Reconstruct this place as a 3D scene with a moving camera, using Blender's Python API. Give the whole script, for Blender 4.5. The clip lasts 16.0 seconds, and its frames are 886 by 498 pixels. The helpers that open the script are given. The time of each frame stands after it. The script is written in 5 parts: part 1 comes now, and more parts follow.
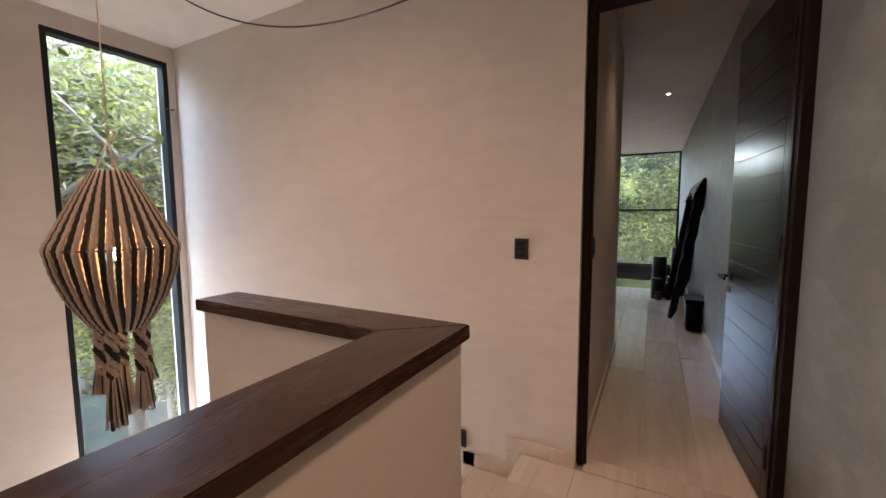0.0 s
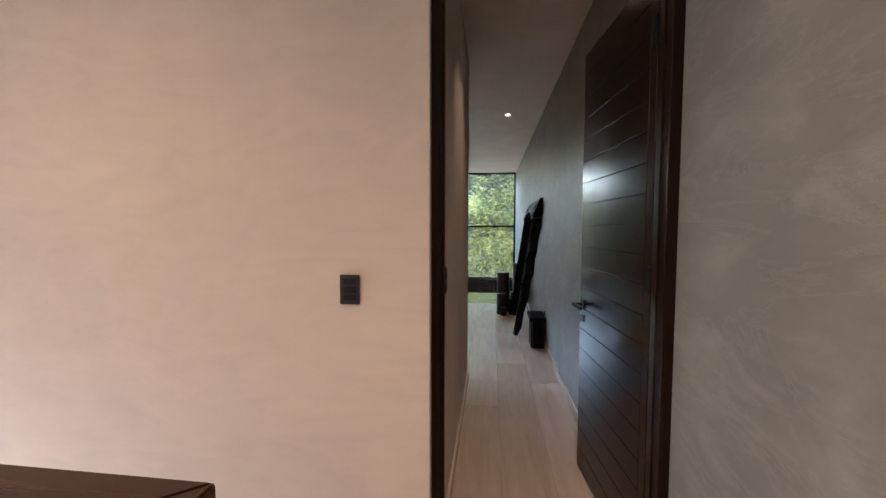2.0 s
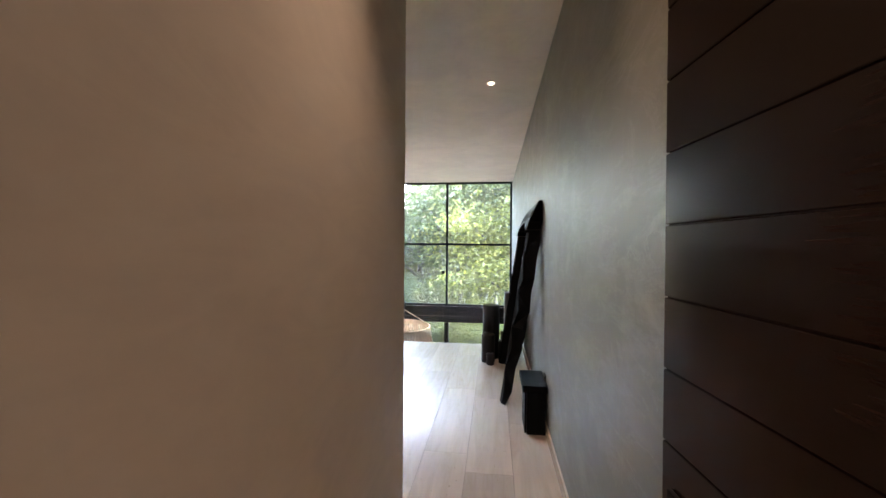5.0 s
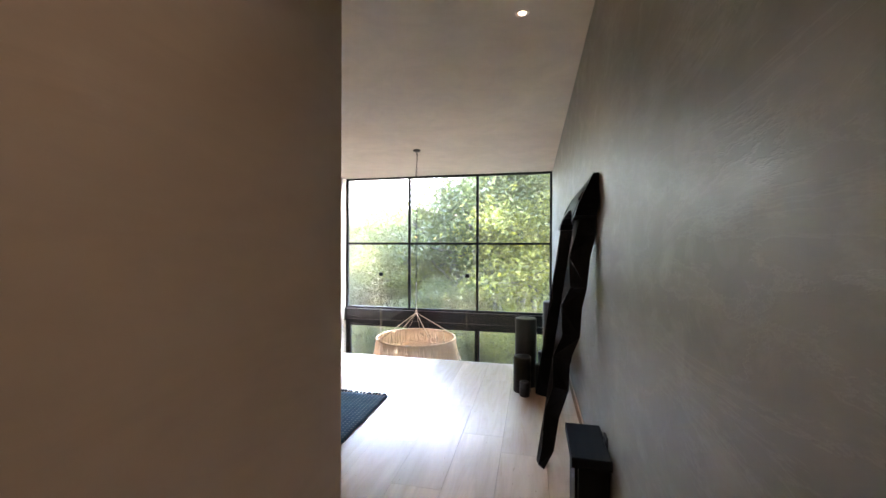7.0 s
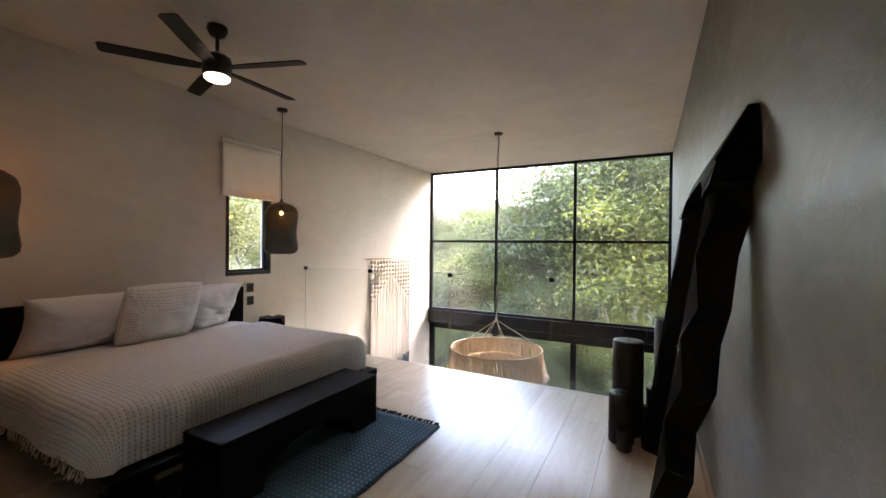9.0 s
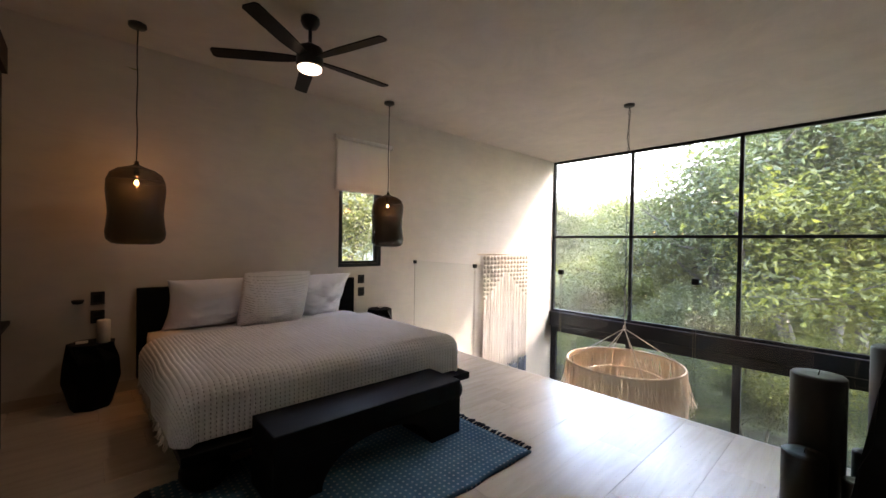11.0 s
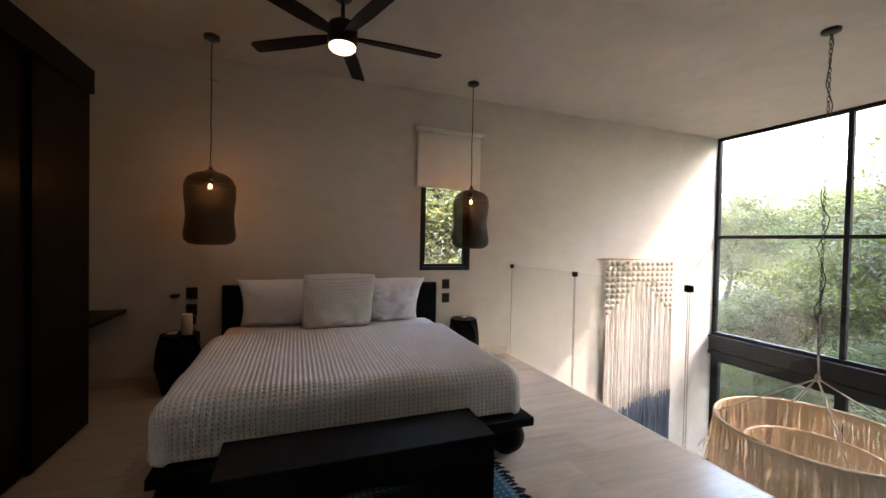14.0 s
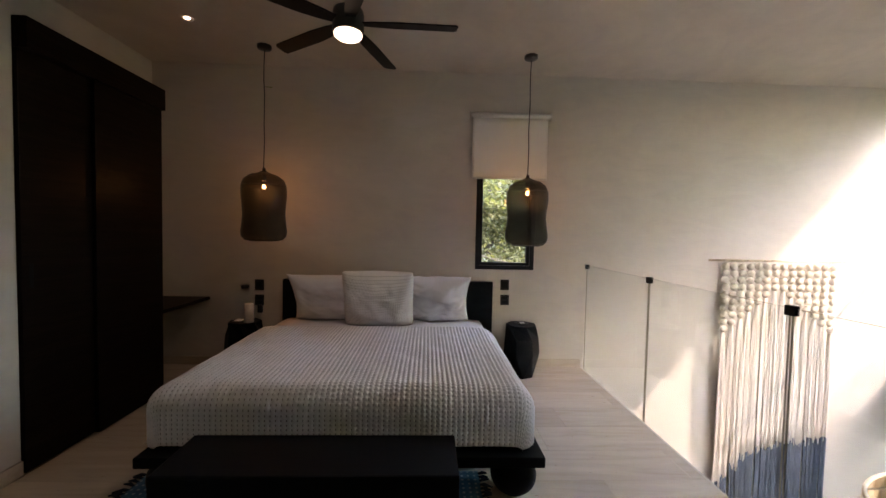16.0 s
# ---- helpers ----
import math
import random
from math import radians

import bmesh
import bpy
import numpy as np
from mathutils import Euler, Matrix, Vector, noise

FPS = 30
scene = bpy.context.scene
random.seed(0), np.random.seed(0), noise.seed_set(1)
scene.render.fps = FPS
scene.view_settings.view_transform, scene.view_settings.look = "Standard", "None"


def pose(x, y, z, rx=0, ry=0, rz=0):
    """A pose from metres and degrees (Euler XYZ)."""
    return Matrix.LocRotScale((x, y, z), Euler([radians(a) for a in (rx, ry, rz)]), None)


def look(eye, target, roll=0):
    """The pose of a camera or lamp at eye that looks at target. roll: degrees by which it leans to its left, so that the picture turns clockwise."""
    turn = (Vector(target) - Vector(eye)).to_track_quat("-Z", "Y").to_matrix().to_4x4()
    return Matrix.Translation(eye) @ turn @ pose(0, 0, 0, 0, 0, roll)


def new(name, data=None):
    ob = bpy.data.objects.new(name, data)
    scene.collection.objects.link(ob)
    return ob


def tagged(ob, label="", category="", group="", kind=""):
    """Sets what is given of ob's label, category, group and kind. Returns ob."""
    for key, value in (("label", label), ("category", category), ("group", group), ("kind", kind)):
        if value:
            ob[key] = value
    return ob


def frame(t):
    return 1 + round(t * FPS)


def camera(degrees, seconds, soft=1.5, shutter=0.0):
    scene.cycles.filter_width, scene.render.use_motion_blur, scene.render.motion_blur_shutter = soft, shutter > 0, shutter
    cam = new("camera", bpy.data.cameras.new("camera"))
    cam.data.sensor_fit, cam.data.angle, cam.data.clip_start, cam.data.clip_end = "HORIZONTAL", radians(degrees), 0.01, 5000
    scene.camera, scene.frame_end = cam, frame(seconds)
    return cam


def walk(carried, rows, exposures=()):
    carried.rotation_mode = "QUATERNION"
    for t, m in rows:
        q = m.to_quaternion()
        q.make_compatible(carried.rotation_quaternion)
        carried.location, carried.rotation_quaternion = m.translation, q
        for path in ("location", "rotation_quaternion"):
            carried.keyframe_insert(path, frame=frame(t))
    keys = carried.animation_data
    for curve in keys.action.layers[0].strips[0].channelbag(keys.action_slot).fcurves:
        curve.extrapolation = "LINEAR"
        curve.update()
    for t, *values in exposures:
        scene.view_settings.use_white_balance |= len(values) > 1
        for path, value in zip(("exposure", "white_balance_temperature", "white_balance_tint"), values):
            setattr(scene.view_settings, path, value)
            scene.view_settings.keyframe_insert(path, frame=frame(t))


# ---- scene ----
cam = camera(97.1, 16.0, soft=1.5)
PATH = [
    (0, (0.184, -0.038, 1.384), (-0.76, 1.715, 1.202), -0.3),
    (0.5, (0.123, 0.003, 1.395), (-0.556, 1.876, 1.227), -0.2),
    (1, (0.09, 0.158, 1.407), (-0.377, 2.097, 1.256), -0.1),
    (1.5, (0.067, 0.376, 1.422), (-0.254, 2.345, 1.288), 0.0),
    (2, (0.086, 0.618, 1.429), (-0.159, 2.6, 1.315), 0.1),
    (2.5, (0.134, 0.871, 1.445), (-0.086, 2.857, 1.347), 0.2),
    (3, (0.223, 1.151, 1.448), (0.0, 3.137, 1.365), 0.3),
    (3.5, (0.291, 1.441, 1.444), (0.053, 3.426, 1.382), 0.2),
    (4, (0.314, 1.741, 1.438), (0.07, 3.726, 1.4), 0.2),
    (6.5, (0.333, 3.012, 1.354), (-0.034, 4.978, 1.347), 0.5),
    (7, (0.359, 3.272, 1.363), (-0.090, 5.221, 1.354), 0.2),
    (7.5, (0.395, 3.486, 1.360), (-0.154, 5.409, 1.348), 0.5),
    (8, (0.421, 3.702, 1.355), (-0.244, 5.589, 1.344), 0.6),
    (8.5, (0.423, 3.910, 1.351), (-0.370, 5.746, 1.339), 0.5),
    (9, (0.426, 4.092, 1.332), (-0.511, 5.859, 1.319), 0.6),
    (9.5, (0.442, 4.231, 1.298), (-0.639, 5.914, 1.283), 0.7),
    (10, (0.45, 4.354, 1.281), (-0.774, 5.936, 1.26), 0.8),
    (12.5, (0.389, 5.03, 1.261), (-1.329, 6.053, 1.237), 1.1),
    (13, (0.359, 5.196, 1.271), (-1.413, 6.123, 1.244), 1.1),
    (13.5, (0.326, 5.362, 1.279), (-1.498, 6.183, 1.248), 1.1),
    (14, (0.28, 5.547, 1.29), (-1.592, 6.251, 1.252), 1.2),
    (14.5, (0.243, 5.723, 1.311), (-1.673, 6.293, 1.259), 1.3),
    (15, (0.2, 5.916, 1.318), (-1.754, 6.335, 1.264), 1.3),
    (15.5, (0.169, 6.114, 1.321), (-1.814, 6.368, 1.26), 1.3),
    (16, (0.128, 6.32, 1.326), (-1.869, 6.398, 1.245), 1.2),
]
EXPOSURES = [(0, 5.05, 6850, 21), (2, 5.45, 6700, 20), (3.2, 5.85, 6700, 20), (4, 6.3, 7100, 20), (5.3, 6.15, 7200, 20), (6.5, 5.98, 7450, 21), (7.6, 5.62, 7750, 22), (8.5, 5.25, 8000, 22), (10, 5.08, 8050, 22), (12.5, 4.93, 8050, 22), (16, 4.9, 7950, 21)]
walk(cam, [(t, look(eye, target, roll)) for t, eye, target, roll in PATH], EXPOSURES)

# ---------- world, sun, exposure ----------
world = bpy.data.worlds.new("sky")
scene.world = world
world.use_nodes = True
wn = world.node_tree
wn.nodes.clear()
SUN_DIR = Vector((-1.0, -1.53, -1.71)).normalized()
sky = wn.nodes.new("ShaderNodeTexSky")
sky.sky_type = "NISHITA"
sky.sun_disc = False
sky.sun_elevation = math.asin(-SUN_DIR.z)
sky.sun_rotation = math.atan2(-SUN_DIR.x, -SUN_DIR.y)
sky.air_density, sky.dust_density, sky.ozone_density = 1.0, 0.9, 1.0
bg = wn.nodes.new("ShaderNodeBackground")
bg.inputs["Strength"].default_value = 0.15
wout = wn.nodes.new("ShaderNodeOutputWorld")
wn.links.new(sky.outputs[0], bg.inputs["Color"])
wn.links.new(bg.outputs[0], wout.inputs["Surface"])
sun = new("sun", bpy.data.lights.new("sun", "SUN"))
sun.data.energy, sun.data.angle, sun.data.color = 0.2, radians(0.6), (1.0, 0.90, 0.80)
sun.matrix_world = look((0, 0, 20), Vector((0, 0, 20)) + SUN_DIR)

# ---------- materials ----------


class Mat:
    """A node material under construction."""

    def __init__(self, name, color, rough=0.6, metal=0.0, spec=0.5):
        self.m = bpy.data.materials.new(name)
        self.m.use_nodes = True
        self.t = self.m.node_tree
        self.b = self.t.nodes["Principled BSDF"]
        self.b.inputs["Base Color"].default_value = (*color, 1)
        self.b.inputs["Roughness"].default_value = rough
        self.b.inputs["Metallic"].default_value = metal
        self.b.inputs["Specular IOR Level"].default_value = spec
        self.pos = None
        self.color = color

    def node(self, kind, **values):
        n = self.t.nodes.new(kind)
        for k, v in values.items():
            if k in n.inputs:
                n.inputs[k].default_value = v
            else:
                setattr(n, k, v)
        return n

    def link(self, a, b):
        self.t.links.new(a, b)

    def coords(self, scale=(1, 1, 1), obj=True, rot=(0, 0, 0)):
        tc = self.node("ShaderNodeTexCoord")
        mp = self.node("ShaderNodeMapping")
        mp.inputs["Scale"].default_value = scale
        mp.inputs["Rotation"].default_value = rot
        if obj:
            self.link(tc.outputs["Object"], mp.inputs["Vector"])
        else:
            geo = self.node("ShaderNodeNewGeometry")
            self.link(geo.outputs["Position"], mp.inputs["Vector"])
        return mp.outputs["Vector"]

    def noise(self, scale, detail=4, rough=0.55, vec=None, dist=0.0):
        n = self.node("ShaderNodeTexNoise")
        n.inputs["Scale"].default_value = scale
        n.inputs["Detail"].default_value = detail
        n.inputs["Roughness"].default_value = rough
        n.inputs["Distortion"].default_value = dist
        if vec is not None:
            self.link(vec, n.inputs["Vector"])
        return n.outputs["Fac"]

    def ramp(self, fac, stops):
        r = self.node("ShaderNodeValToRGB")
        el = r.color_ramp.elements
        while len(el) < len(stops):
            el.new(0.5)
        for e, (p, c) in zip(el, stops):
            e.position, e.color = p, (*c, 1) if len(c) == 3 else c
        self.link(fac, r.inputs["Fac"])
        return r.outputs["Color"]

    def mix(self, fac, a, b, mode="MIX"):
        n = self.node("ShaderNodeMix", data_type="RGBA", blend_type=mode)
        for sock, v in ((n.inputs[0], fac), (n.inputs[6], a), (n.inputs[7], b)):
            if isinstance(v, (int, float)):
                sock.default_value = v
            elif isinstance(v, tuple):
                sock.default_value = (*v, 1)
            else:
                self.link(v, sock)
        return n.outputs[2]

    def base(self, c):
        self.link(c, self.b.inputs["Base Color"])
        return self

    def rough(self, fac, lo, hi):
        n = self.node("ShaderNodeMapRange")
        n.inputs["To Min"].default_value, n.inputs["To Max"].default_value = lo, hi
        self.link(fac, n.inputs["Value"])
        self.link(n.outputs[0], self.b.inputs["Roughness"])
        return self

    def bump(self, fac, strength=0.3, dist=0.002):
        n = self.node("ShaderNodeBump")
        n.inputs["Strength"].default_value, n.inputs["Distance"].default_value = strength, dist
        self.link(fac, n.inputs["Height"])
        prev = self.b.inputs["Normal"].links
        if prev:
            self.link(prev[0].from_socket, n.inputs["Normal"])
        self.link(n.outputs[0], self.b.inputs["Normal"])
        return self

    def random(self):
        return self.node("ShaderNodeObjectInfo").outputs["Random"]


def shade(c, k):
    return tuple(min(1, v * k) for v in c)


def plaster(name, c, rough=0.5, contrast=1.0, spec=0.5):
    """Hand-trowelled lime plaster: clouds, trowel sweeps and a faint waxy sheen."""
    m = Mat(name, c, rough, 0.0, spec)
    v = m.coords(obj=False)
    big = m.noise(0.9, 5, 0.6, v, 1.5)
    st = m.coords((0.8, 0.8, 2.6), obj=False, rot=(0.5, 0.3, 0.2))
    sweep = m.noise(2.2, 6, 0.62, st, 2.2 if contrast < 1 else 1.0)
    fine = m.noise(60, 3, 0.6, v)
    k = 0.10 * contrast
    a = m.ramp(big, [(0.3, shade(c, 1 - k)), (0.7, shade(c, 1 + k))])
    b = m.ramp(sweep, [(0.35, (1 - k, 1 - k, 1 - k * 0.8)), (0.55, (1, 1, 1)), (0.72, (1 + k * 0.6, 1 + k * 0.55, 1 + k * 0.5))])
    m.base(m.mix(1.0, a, b, "MULTIPLY"))
    fl = m.ramp(m.noise(3.6, 5, 0.62, m.coords((1, 1, 1.6), obj=False, rot=(0.9, 0.4, 0.2)), 0.7), [(0.50, (0, 0, 0)), (0.70, (1, 1, 1))])
    m.rough(sweep, rough - 0.14, rough + 0.16)
    if contrast > 1:
        m.base(m.mix(m.mix(0.8, (0, 0, 0), fl), m.mix(1.0, a, b, "MULTIPLY"), shade(c, 1.3)))
        m.bump(fl, 0.2, 0.003)
        edge = m.noise(2.3, 7, 0.7, m.coords((1, 0.55, 2.0), obj=False, rot=(0.75, 0.1, 0.0)), 0.7)
        lip = m.ramp(edge, [(0.50, (0, 0, 0)), (0.515, (1, 1, 1)), (0.53, (0.35, 0.35, 0.35)), (0.56, (0, 0, 0))])
        was = m.b.inputs["Base Color"].links[0].from_socket
        m.base(m.mix(m.mix(0.28, (0, 0, 0), lip), was, shade(c, 1.5)))
        m.bump(lip, 0.25, 0.002)
        m.b.inputs["Specular IOR Level"].default_value = 0.35
    m.bump(sweep, 0.25, 0.004)
    m.bump(fine, 0.12, 0.0008)
    return m.m


def travertine(name, c1, c2, axis=1):
    """Vein-cut honed travertine with long veins and small pits, varying from tile to tile."""
    m = Mat(name, c1, 0.3)
    tc = m.node("ShaderNodeTexCoord")
    rnd = m.random()
    off = m.node("ShaderNodeVectorMath", operation="SCALE")
    cmb = m.node("ShaderNodeCombineXYZ")
    for k in range(3):
        m.link(rnd, cmb.inputs[k])
    m.link(cmb.outputs[0], off.inputs[0])
    off.inputs["Scale"].default_value = 37.0
    add = m.node("ShaderNodeVectorMath", operation="ADD")
    m.link(tc.outputs["Object"], add.inputs[0])
    m.link(off.outputs[0], add.inputs[1])
    mp = m.node("ShaderNodeMapping")
    mp.inputs["Scale"].default_value = (9, 0.9, 9) if axis == 1 else (0.9, 9, 9)
    m.link(add.outputs[0], mp.inputs["Vector"])
    vein = m.noise(1.6, 6, 0.62, mp.outputs[0], 0.9)
    cloud = m.noise(3.0, 4, 0.6, add.outputs[0])
    mp2 = m.node("ShaderNodeMapping")
    mp2.inputs["Scale"].default_value = (60, 14, 60) if axis == 1 else (14, 60, 60)
    m.link(add.outputs[0], mp2.inputs["Vector"])
    pit = m.noise(1.5, 3, 0.7, mp2.outputs[0])
    col = m.ramp(vein, [(0.28, c2), (0.5, c1), (0.74, shade(c1, 1.12))])
    col = m.mix(m.ramp(cloud, [(0.4, (0, 0, 0)), (0.8, (0.22, 0.22, 0.22))]), col, shade(c2, 0.92))
    tint = m.ramp(rnd, [(0.0, (0.9, 0.89, 0.87)), (0.5, (1, 1, 1)), (1.0, (1.07, 1.06, 1.04))])
    col = m.mix(1.0, col, tint, "MULTIPLY")
    pits = m.ramp(pit, [(0.26, (0.45, 0.38, 0.3)), (0.31, (1, 1, 1))])
    m.base(m.mix(1.0, col, pits, "MULTIPLY"))
    m.rough(vein, 0.21, 0.24)
    m.b.inputs["Specular IOR Level"].default_value = 0.4
    m.bump(vein, 0.02, 0.0006)
    return m.m


def wood(name, c, rough=0.4, axis=0, grain=1.0, sheen=0.5):
    m = Mat(name, c, rough, spec=sheen)
    sc = [14.0, 14.0, 14.0]
    sc[axis] = 0.9
    v = m.coords(tuple(sc))
    g = m.noise(2.0, 6, 0.65, v, 0.8)
    sc2 = [90.0, 90.0, 90.0]
    sc2[axis] = 3.0
    f = m.noise(1.5, 3, 0.6, m.coords(tuple(sc2)))
    m.base(m.mix(0.3, m.ramp(g, [(0.3, shade(c, 1 - 0.45 * grain)), (0.52, c), (0.75, shade(c, 1 + 0.6 * grain))]),
                 m.ramp(f, [(0.35, shade(c, 0.6)), (0.65, shade(c, 1.3))])))
    m.rough(g, rough - 0.07, rough + 0.1)
    m.bump(f, 0.03, 0.0003)
    return m.m


def plain(name, c, rough=0.5, metal=0.0, bump=0.0, scale=40, var=0.08):
    m = Mat(name, c, rough, metal)
    n = m.noise(scale, 4, 0.6, m.coords())
    m.base(m.ramp(n, [(0.3, shade(c, 1 - var)), (0.7, shade(c, 1 + var))]))
    m.rough(m.noise(scale * 0.2, 3, 0.6, m.coords()), max(0.02, rough - 0.06), rough + 0.08)
    if bump:
        m.bump(n, bump, 0.002)
    return m.m


def glow(name, c, strength):
    m = Mat(name, c, 0.5)
    m.b.inputs["Emission Color"].default_value = (*c, 1)
    m.b.inputs["Emission Strength"].default_value = strength
    return m.m


def glass(name, tint=(1, 1, 1), rough=0.0, haze=0.0, facing=0.035):
    """Thin clear sheet: passes light straight and mirrors by its facing."""
    m = Mat(name, tint, 0.0)
    tr = m.node("ShaderNodeBsdfTransparent")
    tr.inputs["Color"].default_value = (*tint, 1)
    gl = m.node("ShaderNodeBsdfGlossy")
    gl.inputs["Roughness"].default_value = rough
    lw = m.node("ShaderNodeLayerWeight")
    lw.inputs["Blend"].default_value = 0.5
    pw = m.node("ShaderNodeMath", operation="POWER")
    pw.inputs[1].default_value = 5.0
    m.link(lw.outputs["Facing"], pw.inputs[0])
    fr = m.node("ShaderNodeMapRange")
    fr.inputs["To Min"].default_value, fr.inputs["To Max"].default_value = facing, 0.9
    m.link(pw.outputs[0], fr.inputs["Value"])
    mx = m.node("ShaderNodeMixShader")
    m.link(fr.outputs[0], mx.inputs[0])
    # Translucent share: a pale veil that imitates haze and glare over the view
    if haze:
        du = m.node("ShaderNodeBsdfTranslucent")
        du.inputs["Color"].default_value = (0.9, 0.88, 0.85, 1)
        dm = m.node("ShaderNodeMixShader")
        dm.inputs[0].default_value = haze
        m.link(tr.outputs[0], dm.inputs[1])
        m.link(du.outputs[0], dm.inputs[2])
        tr = dm
    m.link(tr.outputs[0], mx.inputs[1])
    m.link(gl.outputs[0], mx.inputs[2])
    m.link(mx.outputs[0], m.t.nodes["Material Output"].inputs["Surface"])
    return m.m


M_WALL = plaster("lime_plaster", (0.67, 0.61, 0.55), 0.78, 0.45, 0.25)
M_WALL_GREY = plaster("polished_cement_plaster", (0.175, 0.17, 0.149), 0.47, 1.35)
M_CEIL = plaster("ceiling_plaster", (0.60, 0.54, 0.475), 0.7, 0.6, 0.3)
M_TRAV = travertine("travertine", (0.64, 0.555, 0.47), (0.57, 0.475, 0.38))
M_TRAV_X = travertine("travertine_cross", (0.56, 0.47, 0.38), (0.42, 0.32, 0.235), 0)
M_SLAB = plain("concrete_slab", (0.5, 0.45, 0.38), 0.8, 0, 0.2, 12)
M_BLACK = plain("black_aluminium", (0.009, 0.0125, 0.016), 0.4)
M_BLACK.node_tree.nodes["Principled BSDF"].inputs["Specular IOR Level"].default_value = 0.3
M_IRON = plain("black_iron", (0.006, 0.006, 0.007), 0.45)
M_IRON.node_tree.nodes["Principled BSDF"].inputs["Specular IOR Level"].default_value = 0.15
M_SWITCH = plain("black_plastic", (0.02, 0.02, 0.022), 0.4)
M_DOORWOOD = wood("dark_door_wood", (0.013, 0.006, 0.0036), 0.4, 2, 1.0, 0.15)
M_CAPWOOD = wood("dark_rail_wood", (0.040, 0.0150, 0.0078), 0.25, 0, 1.1, 0.35)
M_CAPWOOD_Y = wood("dark_rail_wood_y", (0.040, 0.0150, 0.0078), 0.25, 1, 1.1, 0.35)
M_WARD = wood("black_brown_wood", (0.0085, 0.0050, 0.0036), 0.33, 0, 1.7, 0.06)
M_CHAR = wood("charred_wood", (0.0032, 0.0052, 0.0070), 0.5, 2, 1.0, 0.12)
M_CHAR_Y = wood("charred_wood_y", (0.0032, 0.0052, 0.0070), 0.5, 1, 1.0, 0.12)
M_GLASS = glass("clear_glass", (0.97, 0.985, 0.98))
M_PANE = glass("window_glass", (0.97, 0.985, 0.98), 0.0, 0.003, 0.05)
M_GLASS_EDGE = plain("glass_edge", (0.30, 0.27, 0.21), 0.2)
M_LINEN = plain("white_cotton", (0.87, 0.85, 0.88), 0.85, 0, 0.15, 220, 0.03)
M_BLIND = plain("blind_fabric", (0.90, 0.86, 0.80), 0.9, 0, 0.0, 300, 0.03)
def translucent(mat, colour, share):
    """Thin cloth that lets part of the daylight through."""
    t = mat.node_tree
    tr = t.nodes.new("ShaderNodeBsdfTranslucent")
    tr.inputs["Color"].default_value = (*colour, 1)
    mx = t.nodes.new("ShaderNodeMixShader")
    mx.inputs[0].default_value = share
    t.links.new(t.nodes["Principled BSDF"].outputs[0], mx.inputs[1])
    t.links.new(tr.outputs[0], mx.inputs[2])
    t.links.new(mx.outputs[0], t.nodes["Material Output"].inputs["Surface"])


translucent(M_BLIND, (0.88, 0.84, 0.76), 0.03)
M_WHITE = plain("white_metal", (0.75, 0.73, 0.7), 0.4)
M_CANDLE = plain("black_wax", (0.012, 0.016, 0.018), 0.42, 0, 0.1, 20)
M_ROPE = plain("cotton_rope", (0.66, 0.60, 0.52), 0.9, 0, 0.5, 180, 0.12)
M_BULB = glow("filament_bulb", (1.0, 0.62, 0.25), 2.5)
M_LAMP = glow("lamp_diffuser", (1.0, 0.80, 0.58), 1)
M_RIM = plain("spot_trim", (0.6, 0.55, 0.48), 0.4)

# ---------- mesh helpers ----------


def add_box(bm, a, b):
    """A box from corner a to corner b; returns its vertices."""
    (x0, y0, z0), (x1, y1, z1) = a, b
    v = [bm.verts.new(p) for p in ((x0, y0, z0), (x1, y0, z0), (x1, y1, z0), (x0, y1, z0), (x0, y0, z1), (x1, y0, z1), (x1, y1, z1), (x0, y1, z1))]
    for f in ((3, 2, 1, 0), (4, 5, 6, 7), (0, 1, 5, 4), (1, 2, 6, 5), (2, 3, 7, 6), (3, 0, 4, 7)):
        bm.faces.new([v[i] for i in f])
    return v


def boxes(*pairs, bevel=0.0, seg=2):
    bm = bmesh.new()
    for a, b in pairs:
        add_box(bm, a, b)
    if bevel:
        bmesh.ops.bevel(bm, geom=bm.edges[:], offset=bevel, segments=seg, affect="EDGES", profile=0.6)
    return bm


def mesh_of(name, bm, mat, smooth=False):
    bmesh.ops.recalc_face_normals(bm, faces=bm.faces[:])
    me = bpy.data.meshes.new(name)
    if smooth:
        for f in bm.faces:
            f.smooth = True
    bm.to_mesh(me)
    bm.free()
    for one in (mat if isinstance(mat, (list, tuple)) else [mat]):
        me.materials.append(one)
    return me


def part(name, bm, mat, parent=None, label="", smooth=False, at=None):
    ob = new(name, mesh_of(name, bm, mat, smooth))
    if parent is not None:
        ob.parent = parent
    if at is not None:
        ob.matrix_basis = at if isinstance(at, Matrix) else Matrix.Translation(at)
    return tagged(ob, label)


def setting(name, bm, mat, label="", smooth=False):
    return tagged(part(name, bm, mat, None, label, smooth), kind="structure")


def thing(name, at, label, category, group=""):
    ob = new(name)
    ob.empty_display_size = 0.1
    ob.matrix_basis = at if isinstance(at, Matrix) else Matrix.Translation(at)
    return tagged(ob, label, category, group)


